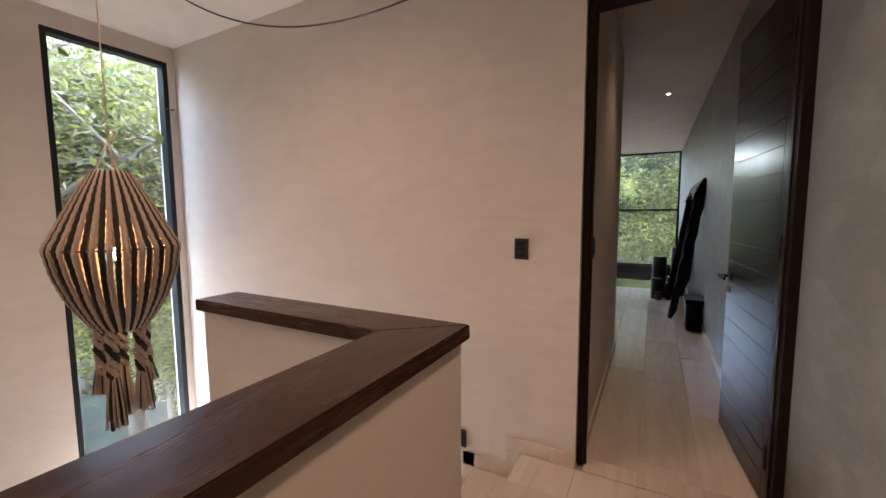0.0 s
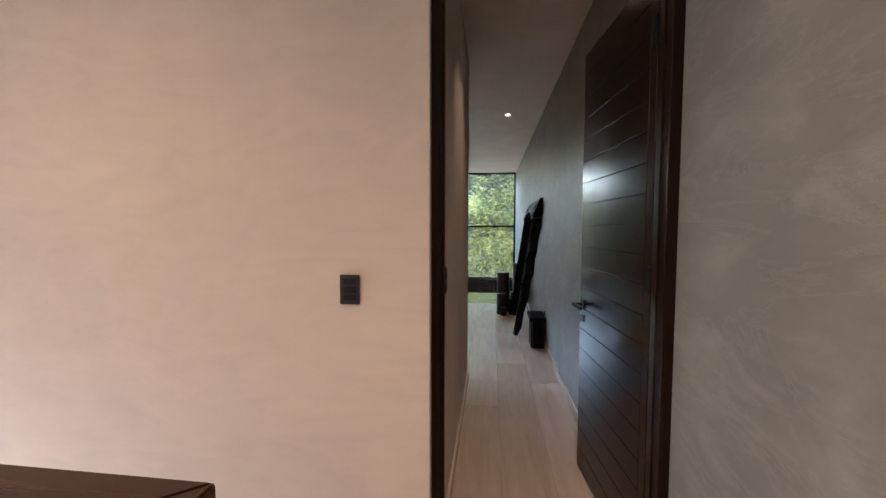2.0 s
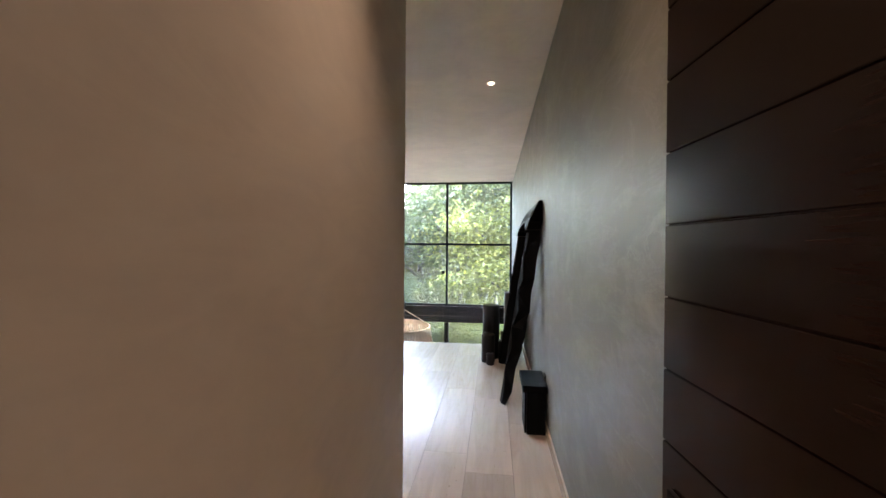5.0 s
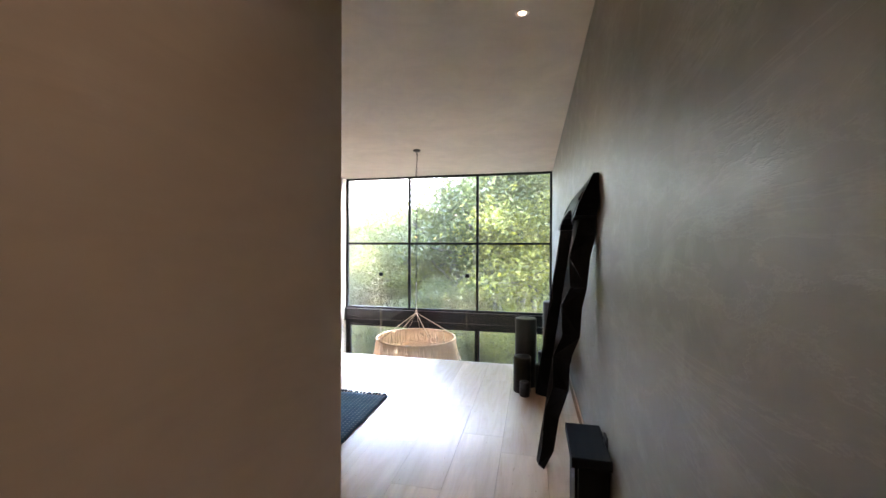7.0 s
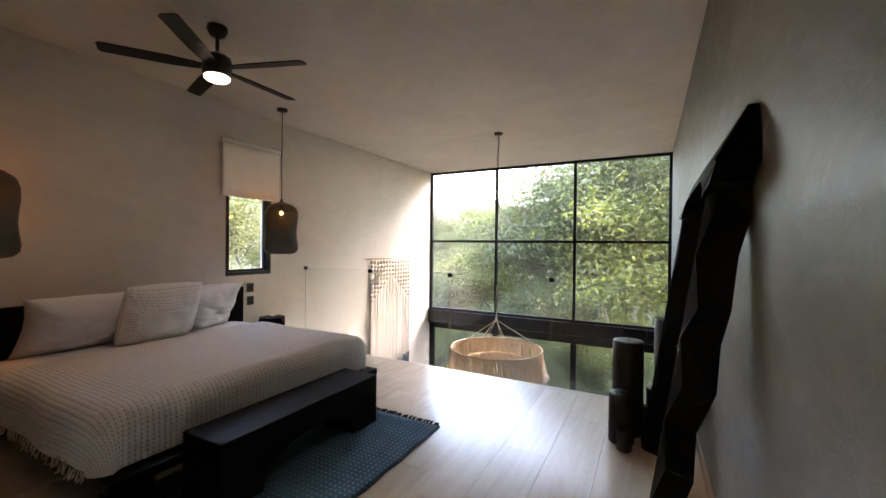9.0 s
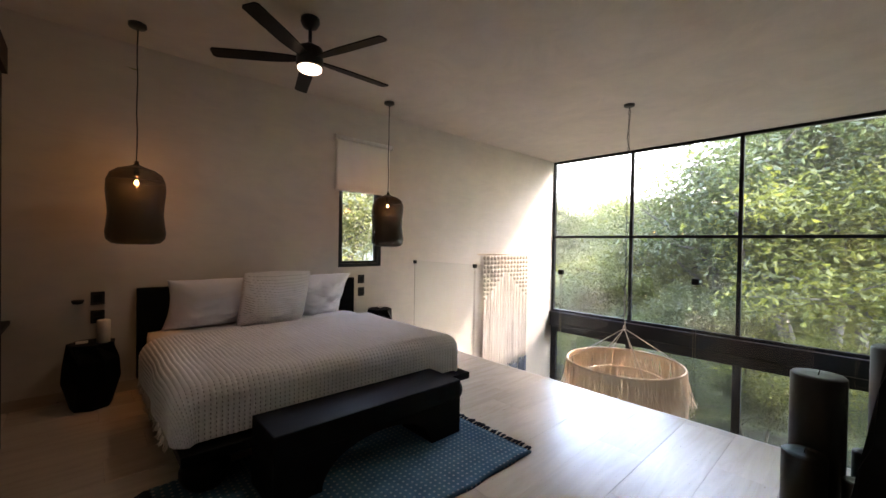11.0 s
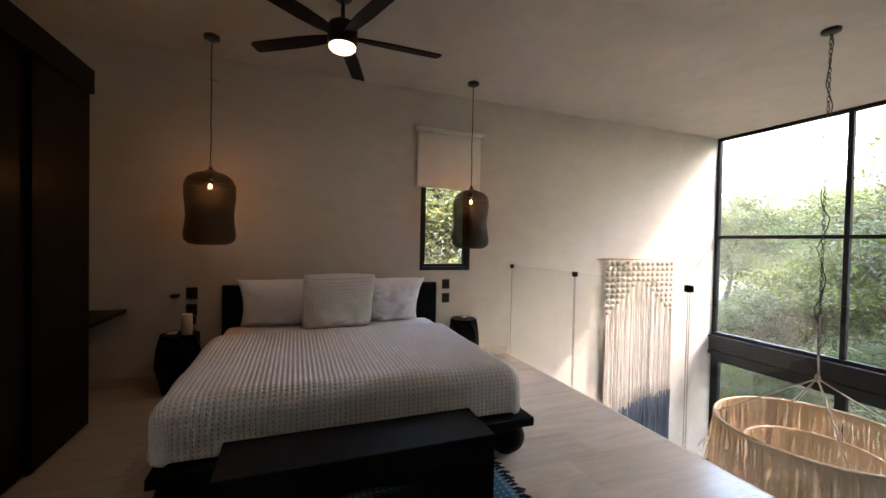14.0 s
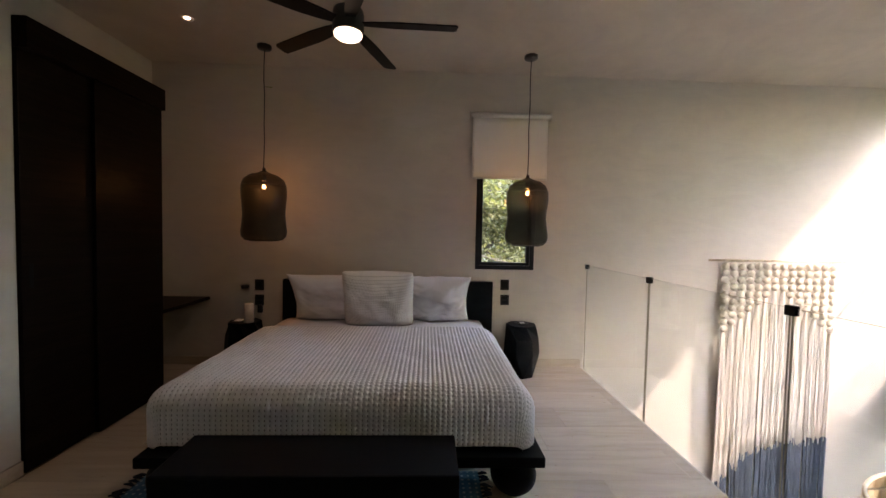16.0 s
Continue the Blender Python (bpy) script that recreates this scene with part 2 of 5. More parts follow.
def lathe(bm, profile, n=32, centre=(0, 0), cap=True):
    """Turns (radius, z) pairs about the upright axis."""
    rings = []
    for r, z in profile:
        rings.append([bm.verts.new((centre[0] + r * math.cos(2 * math.pi * i / n), centre[1] + r * math.sin(2 * math.pi * i / n), z)) for i in range(n)])
    for a, b in zip(rings, rings[1:]):
        for i in range(n):
            bm.faces.new((a[i], a[(i + 1) % n], b[(i + 1) % n], b[i]))
    if cap:
        bm.faces.new(rings[0][::-1])
        bm.faces.new(rings[-1])
    return rings


def tube(bm, points, radius, n=8, cap=True):
    """A round tube along points; radius one number or one a point."""
    pts = [Vector(p) for p in points]
    rings = []
    side = None
    for i, p in enumerate(pts):
        d = (pts[min(i + 1, len(pts) - 1)] - pts[max(i - 1, 0)]).normalized()
        if side is None:
            side = d.orthogonal().normalized()
        side = (side - d * side.dot(d)).normalized()
        up = d.cross(side)
        r = radius[i] if isinstance(radius, (list, tuple)) else radius
        rings.append([bm.verts.new(p + side * (r * math.cos(2 * math.pi * k / n)) + up * (r * math.sin(2 * math.pi * k / n))) for k in range(n)])
    for a, b in zip(rings, rings[1:]):
        for k in range(n):
            bm.faces.new((a[k], a[(k + 1) % n], b[(k + 1) % n], b[k]))
    if cap:
        bm.faces.new(rings[0][::-1])
        bm.faces.new(rings[-1])


def prism(bm, outline, axis, lo, hi):
    """Extrudes a closed outline of (u, v) along an axis from lo to hi."""
    def at(u, v, w):
        return ((w, u, v), (u, w, v), (u, v, w))[axis]
    a = [bm.verts.new(at(u, v, lo)) for u, v in outline]
    b = [bm.verts.new(at(u, v, hi)) for u, v in outline]
    n = len(outline)
    bm.faces.new(a[::-1])
    bm.faces.new(b)
    for i in range(n):
        bm.faces.new((a[i], a[(i + 1) % n], b[(i + 1) % n], b[i]))


# ---------- plan ----------
XW, XE = -3.73, 0.725          # headboard wall and corridor wall
YD0, YD1 = 2.07, 2.20          # wall with the door
YN = 11.36                     # window wall
CEIL = 2.885
YSLAB = 7.88                   # edge of the upper floor
LOW = -2.95                    # floor of the level below
YBACK = -1.6
BLK_X, BLK_Y = -1.97, 4.20    # end of the closed block beside the corridor
NICHE = 3.69

# ---------- structure ----------


def wall_x(name, x0, x1, y0, y1, z0, z1, holes, mat, label):
    """A wall along y with holes (ya, yb, za, zb)."""
    bm = bmesh.new()
    ys = sorted({y0, y1, *[h[0] for h in holes], *[h[1] for h in holes]})
    for a, b in zip(ys, ys[1:]):
        inside = [h for h in holes if h[0] <= a and h[1] >= b]
        z = z0
        for h in sorted(inside, key=lambda q: q[2]):
            if h[2] > z:
                add_box(bm, (x0, a, z), (x1, b, h[2]))
            z = h[3]
        if z < z1:
            add_box(bm, (x0, a, z), (x1, b, z1))
    bmesh.ops.remove_doubles(bm, verts=bm.verts[:], dist=0.0001)
    return setting(name, bm, mat, label)


STAIR_WIN = (1.17, 2.01, -1.75, 2.745)
BED_WIN = (6.79, 7.38, 0.975, 1.98)
wall_x("wall_west", XW - 0.2, XW, YBACK - 0.2, YN + 0.02, LOW, CEIL, [STAIR_WIN, BED_WIN], M_WALL, "smooth beige lime plaster wall behind the bed and the stairwell")
wall_x("wall_east", XE, XE + 0.2, YBACK - 0.2, YN + 0.02, LOW, CEIL, [], M_WALL_GREY, "grey polished plaster wall with trowel marks")
setting("wall_door", boxes(((XW, YD0, LOW), (-0.145, YD1, CEIL)), ((-0.145, YD0, 2.44), (XE, YD1, CEIL))), M_WALL, "warm beige plaster wall beside the bedroom door")
setting("wall_block", boxes(((BLK_X, YD1, 0.0), (-0.125, BLK_Y, CEIL)), ((XW, YD1, 0.0), (BLK_X, NICHE, CEIL))), M_WALL, "beige plaster block between corridor and wardrobe")
setting("wall_south", boxes(((XW, YBACK - 0.2, LOW), (XE, YBACK, CEIL))), M_WALL, "plain plaster wall behind the landing")
setting("wall_north", boxes(((XW - 0.2, YN + 0.02, LOW - 0.3), (XW, YN + 0.075, CEIL)), ((XE, YN + 0.02, LOW - 0.3), (XE + 0.2, YN + 0.075, CEIL)),
                            ((XW - 0.2, YN + 0.02, CEIL), (XE + 0.2, YN + 0.075, CEIL + 0.25))), M_WALL, "plaster reveals round the tall window")
setting("ceiling", boxes(((XW - 0.2, YBACK - 0.2, CEIL), (XE + 0.2, YN + 0.02, CEIL + 0.25))), M_CEIL, "smooth beige plaster ceiling")
setting("floor", boxes(((-1.9, BLK_Y - 0.02, -0.24), (XE, YSLAB, -0.02)), ((XW, YD1, -0.24), (-1.9, YSLAB, -0.02)), ((-1.9, YD1, -0.24), (XE, BLK_Y - 0.02, -0.02)),
                       ((-0.45, YBACK, -0.24), (XE, YD1, -0.02))), M_SLAB, "upper floor slab under travertine")
setting("floor_below", boxes(((XW, YBACK, LOW - 0.2), (XE, YN + 0.1, LOW))), M_TRAV, "travertine floor of the level below")

# tiles of the upper floor: each stone its own piece, made last (see the end of the file)

# ---------- windows ----------


def window_frame_y(parent, x0, x1, z0, z1, y0, y1, t, mat, name="window_frame"):
    return part(name, boxes(((x0, y0, z0), (x1, y1, z0 + t)), ((x0, y0, z1 - t), (x1, y1, z1)),
                            ((x0, y0, z0 + t), (x0 + t, y1, z1 - t)), ((x1 - t, y0, z0 + t), (x1, y1, z1 - t)), bevel=0.003, seg=1), mat, parent)


def tall_window():
    w = tagged(new("window_1"), "tall black-framed window wall with six clear panes over a steel beam", kind="structure")
    y0, y1 = 11.345, 11.41
    window_frame_y(w, XW, XE, 0.0, CEIL, y0, y1, 0.045, M_BLACK)
    mull = (-2.25, -0.77)
    for x in mull:
        part("mullion", boxes(((x - 0.025, y0 + 0.004, 0.045), (x + 0.025, y1 - 0.004, CEIL - 0.045)), bevel=0.003, seg=1), M_BLACK, w)
    part("transom", boxes(((XW + 0.045, y0 + 0.008, 1.417), (XE - 0.045, y1 - 0.008, 1.462)), bevel=0.003, seg=1), M_BLACK, w)
    xs = (XW + 0.045, -2.275, -2.225, -0.795, -0.745, XE - 0.045)
    for i in range(3):
        for za, zb in ((0.045, 1.417), (1.462, CEIL - 0.045)):
            p = part("pane", boxes(((xs[2 * i], 11.374, za), (xs[2 * i + 1], 11.380, zb))), M_PANE, w)
            p.visible_shadow = False
    part("beam", boxes(((XW, 11.30, -0.25), (XE, 11.345, -0.02)), ((XW, 11.27, -0.04), (XE, 11.345, 0.0)),
                       ((XW, 11.27, -0.27), (XE, 11.345, -0.225)), ((XW, 11.345, -0.27), (XE, 11.44, 0.0))), M_BLACK, w, "black steel beam between the window rows")
    # lower row
    window_frame_y(w, XW, XE, LOW, -0.27, y0, y1, 0.11, M_BLACK, "window_frame")
    for x in mull:
        part("mullion", boxes(((x - 0.05, y0, LOW + 0.11), (x + 0.05, y1, -0.38)), bevel=0.003, seg=1), M_BLACK, w)
    xs = (XW + 0.11, -2.30, -2.20, -0.82, -0.72, XE - 0.11)
    for i in range(3):
        p = part("pane", boxes(((xs[2 * i], 11.374, LOW + 0.11), (xs[2 * i + 1], 11.380, -0.38))), M_PANE, w)
        p.visible_shadow = False


def side_window(name, hole, label, sash=0.0, open_label=""):
    y0, y1, z0, z1 = hole
    w = tagged(new(name), label, kind="structure")
    x0, x1 = XW - 0.10, XW - 0.005
    t = 0.04
    part("window_frame", boxes(((x0, y0, z0), (x1, y1, z0 + t)), ((x0, y0, z1 - t), (x1, y1, z1)), ((x0, y0, z0 + t), (x1, y0 + t, z1 - t)),
                               ((x0, y1 - t, z0 + t), (x1, y1, z1 - t)), bevel=0.002, seg=1), M_BLACK, w)
    if sash:
        a, b, c, d = y0 + t, y1 - t, z0 + t, z1 - t
        part("sash", boxes(((x0 + 0.02, a, c), (x0 + 0.06, b, c + sash)), ((x0 + 0.02, a, d - sash), (x0 + 0.06, b, d)), ((x0 + 0.02, a, c + sash), (x0 + 0.06, a + sash, d - sash)),
                           ((x0 + 0.02, b - sash, c + sash), (x0 + 0.06, b, d - sash)), bevel=0.002, seg=1), M_BLACK, w)
    p = part("pane", boxes(((x0 + 0.036, y0 + t + sash, z0 + t + sash), (x0 + 0.042, y1 - t - sash, z1 - t - sash))), M_PANE, w)
    p.visible_shadow = False


tall_window()
side_window("window_2", BED_WIN, "narrow black-framed casement beside the bed", 0.03)
side_window("window_3", STAIR_WIN, "tall narrow black-framed window over the stairwell")

# ---------- landing: parapet, stairs, door ----------


def parapet():
    setting("parapet_wall", boxes(((-0.615, YBACK, -0.24), (-0.41, 1.197, 0.932)), ((-1.69, 1.035, LOW), (-0.615, 1.197, 0.932))), M_WALL, "low beige plaster parapet round the stairwell")
    c = tagged(new("handrail_cap"), "dark stained hardwood cap on the low parapet, mitred at the corner", kind="structure")
    z0, z1 = 0.932, 0.985
    a = bmesh.new()
    prism(a, [(-0.64, YBACK), (-0.385, YBACK), (-0.385, 1.222), (-0.64, 1.007)], 2, z0, z1)
    bmesh.ops.bevel(a, geom=a.edges[:], offset=0.004, segments=2, affect="EDGES")
    part("cap_board", a, M_CAPWOOD_Y, c, "dark stained board of the cap")
    b = bmesh.new()
    prism(b, [(-0.641, 1.007), (-0.386, 1.222), (-1.712, 1.222), (-1.712, 1.007)], 2, z0, z1)
    bmesh.ops.bevel(b, geom=b.edges[:], offset=0.004, segments=2, affect="EDGES")
    part("cap_board", b, M_CAPWOOD, c, "dark stained board of the cap")


def stairs():
    s = tagged(new("stairs"), "travertine steps going down between plaster walls", kind="structure")
    for k in range(9):
        x1 = -0.45 - 0.28 * k
        z = -0.175 * (k + 1)
        part("tread", boxes(((x1 - 0.28, 1.198, z - 0.04), (x1 + 0.012, YD0 - 0.001, z)), bevel=0.004), M_TRAV, s)
        part("riser", boxes(((x1, 1.198, z), (x1 + 0.02, YD0 - 0.001, z + 0.135))), M_TRAV, s)
        part("stringer", boxes(((x1 - 0.28, 1.198, z - 0.3), (x1 + 0.02, YD0 - 0.001, z - 0.041))), M_SLAB, s)
    # stepped skirting along the door wall
    for k in range(9):
        x1 = -0.53 - 0.28 * k
        z = -0.175 * (k + 1)
        part("skirting", boxes(((x1 - 0.28, YD0 - 0.013, z), (x1, YD0, z + 0.08)), ((x1, YD0 - 0.013, z + 0.001), (x1 + 0.075, YD0, z + 0.255))), M_TRAV, s)
    part("skirting", boxes(((-0.455, YD0 - 0.0125, 0.0), (-0.147, YD0, 0.08))), M_TRAV, s)


def door():
    d = tagged(new("door_1"), "tall dark brown plank door standing open against the corridor wall", kind="structure")
    x0, x1, zt = -0.145, XE, 2.44
    t = 0.039
    part("door_frame", boxes(((x0, YD0 + 0.045, 0.0), (x0 + t, YD1 - 0.001, zt)), ((x1 - t, YD0 - 0.012, 0.0), (x1, YD1 - 0.03, zt)),
                             ((x0 + t, YD0 + 0.045, zt - t), (x1 - t, YD1 - 0.001, zt)), bevel=0.003), M_DOORWOOD, d, "dark stained wooden door frame")
    part("door_stop", boxes(((x0 + t, YD0 + 0.06, 0.0), (x0 + t + 0.010, YD0 + 0.09, zt - t)), ((x1 - t - 0.009, YD0 + 0.035, 0.0), (x1 - t, YD0 + 0.075, zt - t)),
                            ((x0 + t + 0.012, YD0 + 0.04, zt - t - 0.012), (x1 - t - 0.012, YD0 + 0.085, zt - t))), M_DOORWOOD, d)
    leaf = thing("door_leaf", pose(x1 - 0.004, YD1 - 0.026, 0, 0, 0, 5.6), "", "")
    leaf.parent = d
    w, h, th = 0.80, 2.39, 0.038
    # leaf runs along +y from the hinge; its seen face looks to -x
    bm = bmesh.new()
    rows, z = 20, 0.012
    step = (h - 0.012) / rows
    for k in range(rows):
        za, zb = z + k * step, z + (k + 1) * step
        add_box(bm, (-th, 0.052, za + 0.0012), (0, w, zb - 0.0012))
    add_box(bm, (-th, 0.0, z), (0, 0.051, h))
    bmesh.ops.bevel(bm, geom=bm.edges[:], offset=0.0014, segments=1, affect="EDGES")
    add_box(bm, (-th + 0.005, 0.002, z + 0.001), (-0.004, w - 0.002, h - 0.001))
    part("panel", bm, M_DOORPLANK, leaf, "dark planked door leaf with fine horizontal grooves")
    hz, hy = 0.99, w - 0.055
    part("handle_plate", boxes(((-th - 0.008, hy - 0.026, hz - 0.026), (-th, hy + 0.026, hz + 0.026)), bevel=0.002), M_IRON, leaf)
    part("door_handle", boxes(((-th - 0.05, hy - 0.009, hz - 0.009), (-th - 0.008, hy + 0.009, hz + 0.009)), ((-th - 0.062, hy - 0.009, hz - 0.011), (-th - 0.05, hy + 0.011, hz + 0.011)),
                              ((-th - 0.062, hy - 0.13, hz - 0.011), (-th - 0.05, hy - 0.009, hz + 0.011)), bevel=0.002), M_IRON, leaf, "black lever handle")
    part("keyhole_plate", boxes(((-th - 0.006, hy - 0.02, hz - 0.10), (-th, hy + 0.02, hz - 0.06)), bevel=0.002), M_BLACK, leaf)
    for z in (0.25, 1.23, 2.15):
        bm = bmesh.new()
        lathe(bm, [(0.007, z - 0.05), (0.007, z + 0.05)], 12, (-th - 0.005, -0.006))
        add_box(bm, (-th - 0.003, 0.0, z - 0.05), (-th, 0.032, z + 0.05))
        for zz in (-0.032, 0.0, 0.032):
            lathe(bm, [(0.0045, 0.0), (0.003, 0.0015)], 8, (0, 0))
            for v in bm.verts[-16:]:
                v.co = Vector((-th - 0.003 - v.co.z, 0.018 + v.co.x, z + zz + v.co.y))
        part("hinge", bm, M_IRON, leaf, "black steel hinge")


M_DOORPLANK = wood("dark_door_plank", (0.014, 0.0062, 0.0038), 0.22, 1, 0.7, 0.2)
parapet()
stairs()
door()


def skirting(name, *bxs):
    setting(name, boxes(*bxs), M_TRAV_X if name.endswith("x") else M_TRAV, "travertine skirting")


skirting("baseboard", ((XE - 0.012, YD1 + 0.02, 0.0), (XE, YSLAB, 0.08)))
skirting("baseboard", ((XE - 0.012, YBACK, 0.0), (XE, YD0 - 0.02, 0.08)))
skirting("baseboard", ((-0.125, YD1 + 0.004, 0.0), (-0.113, BLK_Y + 0.012, 0.08)))
skirting("baseboard", ((BLK_X, BLK_Y, 0.0), (-0.125, BLK_Y + 0.012, 0.08)))
skirting("baseboard", ((XW, NICHE, 0.0), (XW + 0.012, YSLAB, 0.08)))
setting("slab_edge", boxes(((XW, YSLAB, -0.26), (XE, YSLAB + 0.012, 0.0))), M_WALL, "plastered edge of the upper floor")


def balustrade():
    g = thing("glass_balustrade", (0, 0, 0), "frameless clear glass balustrade with small black clips", "railing")
    xs = (XW + 0.01, -2.61, -1.51, -0.41, XE - 0.01)
    y = 7.915
    for a, b in zip(xs, xs[1:]):
        p = part("glass_panel", boxes(((a + 0.008, y - 0.005, -0.20), (b - 0.008, y + 0.005, 1.03))), M_GLASS, g, "clear glass panel")
        p.visible_shadow = False
        part("glass_edge", boxes(((a + 0.008, y - 0.004, 1.03), (b - 0.008, y + 0.004, 1.031)), ((a + 0.007, y - 0.004, -0.2), (a + 0.008, y + 0.004, 1.03)), ((b - 0.008, y - 0.004, -0.2), (b - 0.007, y + 0.004, 1.03))), M_GLASS_EDGE, g)
    for i, x in enumerate(xs[:4]):
        lo, hi = (x - 0.01, x + 0.03) if i == 0 else ((x - 0.03, x + 0.01) if i == 4 else (x - 0.022, x + 0.022))
        part("clip", boxes(((lo, y - 0.014, 0.998), (hi, y - 0.005, 1.042)), ((lo, y + 0.005, 0.998), (hi, y + 0.014, 1.042)), ((lo, y - 0.014, 1.033), (hi, y + 0.014, 1.042))), M_BLACK, g, "square black clip")


balustrade()
# The last four (y < 2) are unseen spots added to brighten landing and stairwell
for x, y in ((0.287, 3.23), (0.284, 5.87), (-2.92, 4.5), (0.45, 0.1), (0.44, 0.9), (-1.6, 0.8), (-2.9, -0.6)):
    s = thing("downlight", (x, y, CEIL), "small round recessed ceiling spotlight, lit warm; landing and stair ones added", "downlight", "ceiling spotlights")
    bm = bmesh.new()
    lathe(bm, [(0.018, 0.0), (0.026, -0.002), (0.042, -0.005), (0.045, 0.0)], 28, cap=False)
    part("trim_ring", bm, M_RIM, s, "pale trim ring", True)
    bm = bmesh.new()
    lathe(bm, [(0.019, -0.0022), (0.019, -0.0008)], 24)
    part("lens", bm, M_LAMP, s, "glowing lens")
    l = new("spot_lamp", bpy.data.lights.new("spot_lamp", "SPOT"))
    l.data.energy, l.data.color, l.data.spot_size, l.data.spot_blend, l.data.shadow_soft_size = {0.45: 2.3, 0.44: 2.0, -1.6: 2.3, -2.9: 1.4, -2.92: 0.06, 0.287: 0.55}.get(x, 0.3), (1.0, 0.73, 0.53), radians(110 if x == 0.44 else 168 if y < 2 else 96), 1.0, (0.16 if y < 2 else 0.05)
    l.matrix_world = pose(x, y, CEIL - 0.02)

# ---------- outdoors ----------
M_GRASS = plain("forest_floor", (0.03, 0.042, 0.018), 0.9, 0, 0.4, 3, 0.5)
M_BARK = plain("grey_bark", (0.15, 0.13, 0.105), 0.9, 0, 0.5, 18, 0.3)


def leaf_mat(name, c1, c2):
    m = Mat(name, c1, 0.45)
    geo = m.node("ShaderNodeNewGeometry")
    oi = m.random()
    col = m.ramp(geo.outputs["Random Per Island"], [(0.0, shade(c2, 0.7)), (0.5, c2), (1.0, c1)])
    col = m.mix(1.0, col, m.ramp(oi, [(0.0, (0.75, 0.85, 0.8)), (1.0, (1.2, 1.15, 1.0))]), "MULTIPLY")
    m.base(col)
    tr = m.node("ShaderNodeBsdfTranslucent")
    m.link(m.mix(1.0, col, (1.5, 1.6, 0.7), "MULTIPLY"), tr.inputs["Color"])
    mx = m.node("ShaderNodeMixShader")
    mx.inputs[0].default_value = 0.4
    m.link(m.b.outputs[0], mx.inputs[1])
    m.link(tr.outputs[0], mx.inputs[2])
    m.link(mx.outputs[0], m.t.nodes["Material Output"].inputs["Surface"])
    return m.m


M_LEAF = leaf_mat("foliage", (0.27, 0.26, 0.14), (0.14, 0.15, 0.088))
M_LEAF_PALE = leaf_mat("foliage_pale", (0.36, 0.335, 0.11), (0.19, 0.195, 0.08))

M_LEAF_RED = leaf_mat("foliage_red", (0.30, 0.07, 0.08), (0.20, 0.09, 0.07))


def tree_meshes(seed, height, spread, leaves, size, mat):
    """Trunk with limbs, and a crown of separate leaves in sprays along the twigs."""
    rnd = random.Random(seed)
    tb = bmesh.new()
    tips = []
    top = Vector((rnd.uniform(-.4, .4), rnd.uniform(-.4, .4), height * 0.62))
    trunk = [Vector((0, 0, -0.3)), Vector((rnd.uniform(-.15, .15), rnd.uniform(-.15, .15), height * 0.22)), top * 0.62 + Vector((rnd.uniform(-.2, .2), 0, 0)), top]
    tube(tb, trunk, [0.02 * height, 0.016 * height, 0.012 * height, 0.008 * height], 7)
    for k in range(11):
        f = 0.35 + 0.65 * k / 10
        base = trunk[1].lerp(top, f)
        az = k * 2.4 + rnd.uniform(-.5, .5)
        ln = spread * (1.1 - 0.5 * f) * rnd.uniform(0.7, 1.15)
        rise = rnd.uniform(0.15, 0.75) * height * 0.33
        mid = base + Vector((math.cos(az) * ln * .5, math.sin(az) * ln * .5, rise * .65))
        end = base + Vector((math.cos(az + .2) * ln, math.sin(az + .2) * ln, rise))
        tube(tb, [base, mid, end], [0.007 * height, 0.005 * height, 0.002 * height], 5)
        for j in range(7):
            g = rnd.uniform(0.3, 1)
            p = base.lerp(mid, g * 2) if g < .5 else mid.lerp(end, g * 2 - 1)
            q = p + Vector((rnd.gauss(0, 1), rnd.gauss(0, 1), rnd.gauss(0.35, .7))) * spread * 0.24
            tube(tb, [p, q], [0.003 * height, 0.0012 * height], 4, False)
            tips.append((p, q))
    trunk_me = mesh_of("trunk", tb, M_BARK, True)
    vs, fs = [], []
    per = leaves // len(tips)
    for p, q in tips:
        cr = spread * rnd.uniform(0.12, 0.3)
        for _ in range(per):
            c = p.lerp(q, rnd.uniform(.3, 1.15)) + Vector((rnd.gauss(0, 1), rnd.gauss(0, 1), rnd.gauss(0, .6))) * cr * 0.62
            s = size * rnd.uniform(0.55, 1.3)
            d = Vector((rnd.gauss(0, 1), rnd.gauss(0, 1), rnd.gauss(-.25, .5))).normalized()
            u = d.cross(Vector((rnd.gauss(0, .5), rnd.gauss(0, .5), 1))).normalized()
            n = len(vs)
            fold = d.cross(u) * s * .12
            vs += [c, c + d * s * .5 + u * s * .27 + fold, c + d * s * 1.1, c + d * s * .5 - u * s * .27 + fold]
            fs += [(n, n + 1, n + 2), (n, n + 2, n + 3)]
    me = bpy.data.meshes.new("crown")
    me.from_pydata([tuple(v) for v in vs], [], fs)
    me.materials.append(mat)
    return trunk_me, me


setting("ground", boxes(((-2500, -2500, LOW - 0.6), (2500, 2500, LOW - 0.22))), M_GRASS, "green forest floor reaching the horizon")
KINDS = [tree_meshes(1, 7.5, 2.6, 26000, 0.105, M_LEAF), tree_meshes(2, 8.5, 2.9, 28000, 0.10, M_LEAF), tree_meshes(3, 6.0, 2.4, 22000, 0.115, M_LEAF_PALE),
         tree_meshes(4, 9.5, 3.1, 30000, 0.10, M_LEAF), tree_meshes(5, 1.3, 0.55, 2600, 0.06, M_LEAF_RED)]


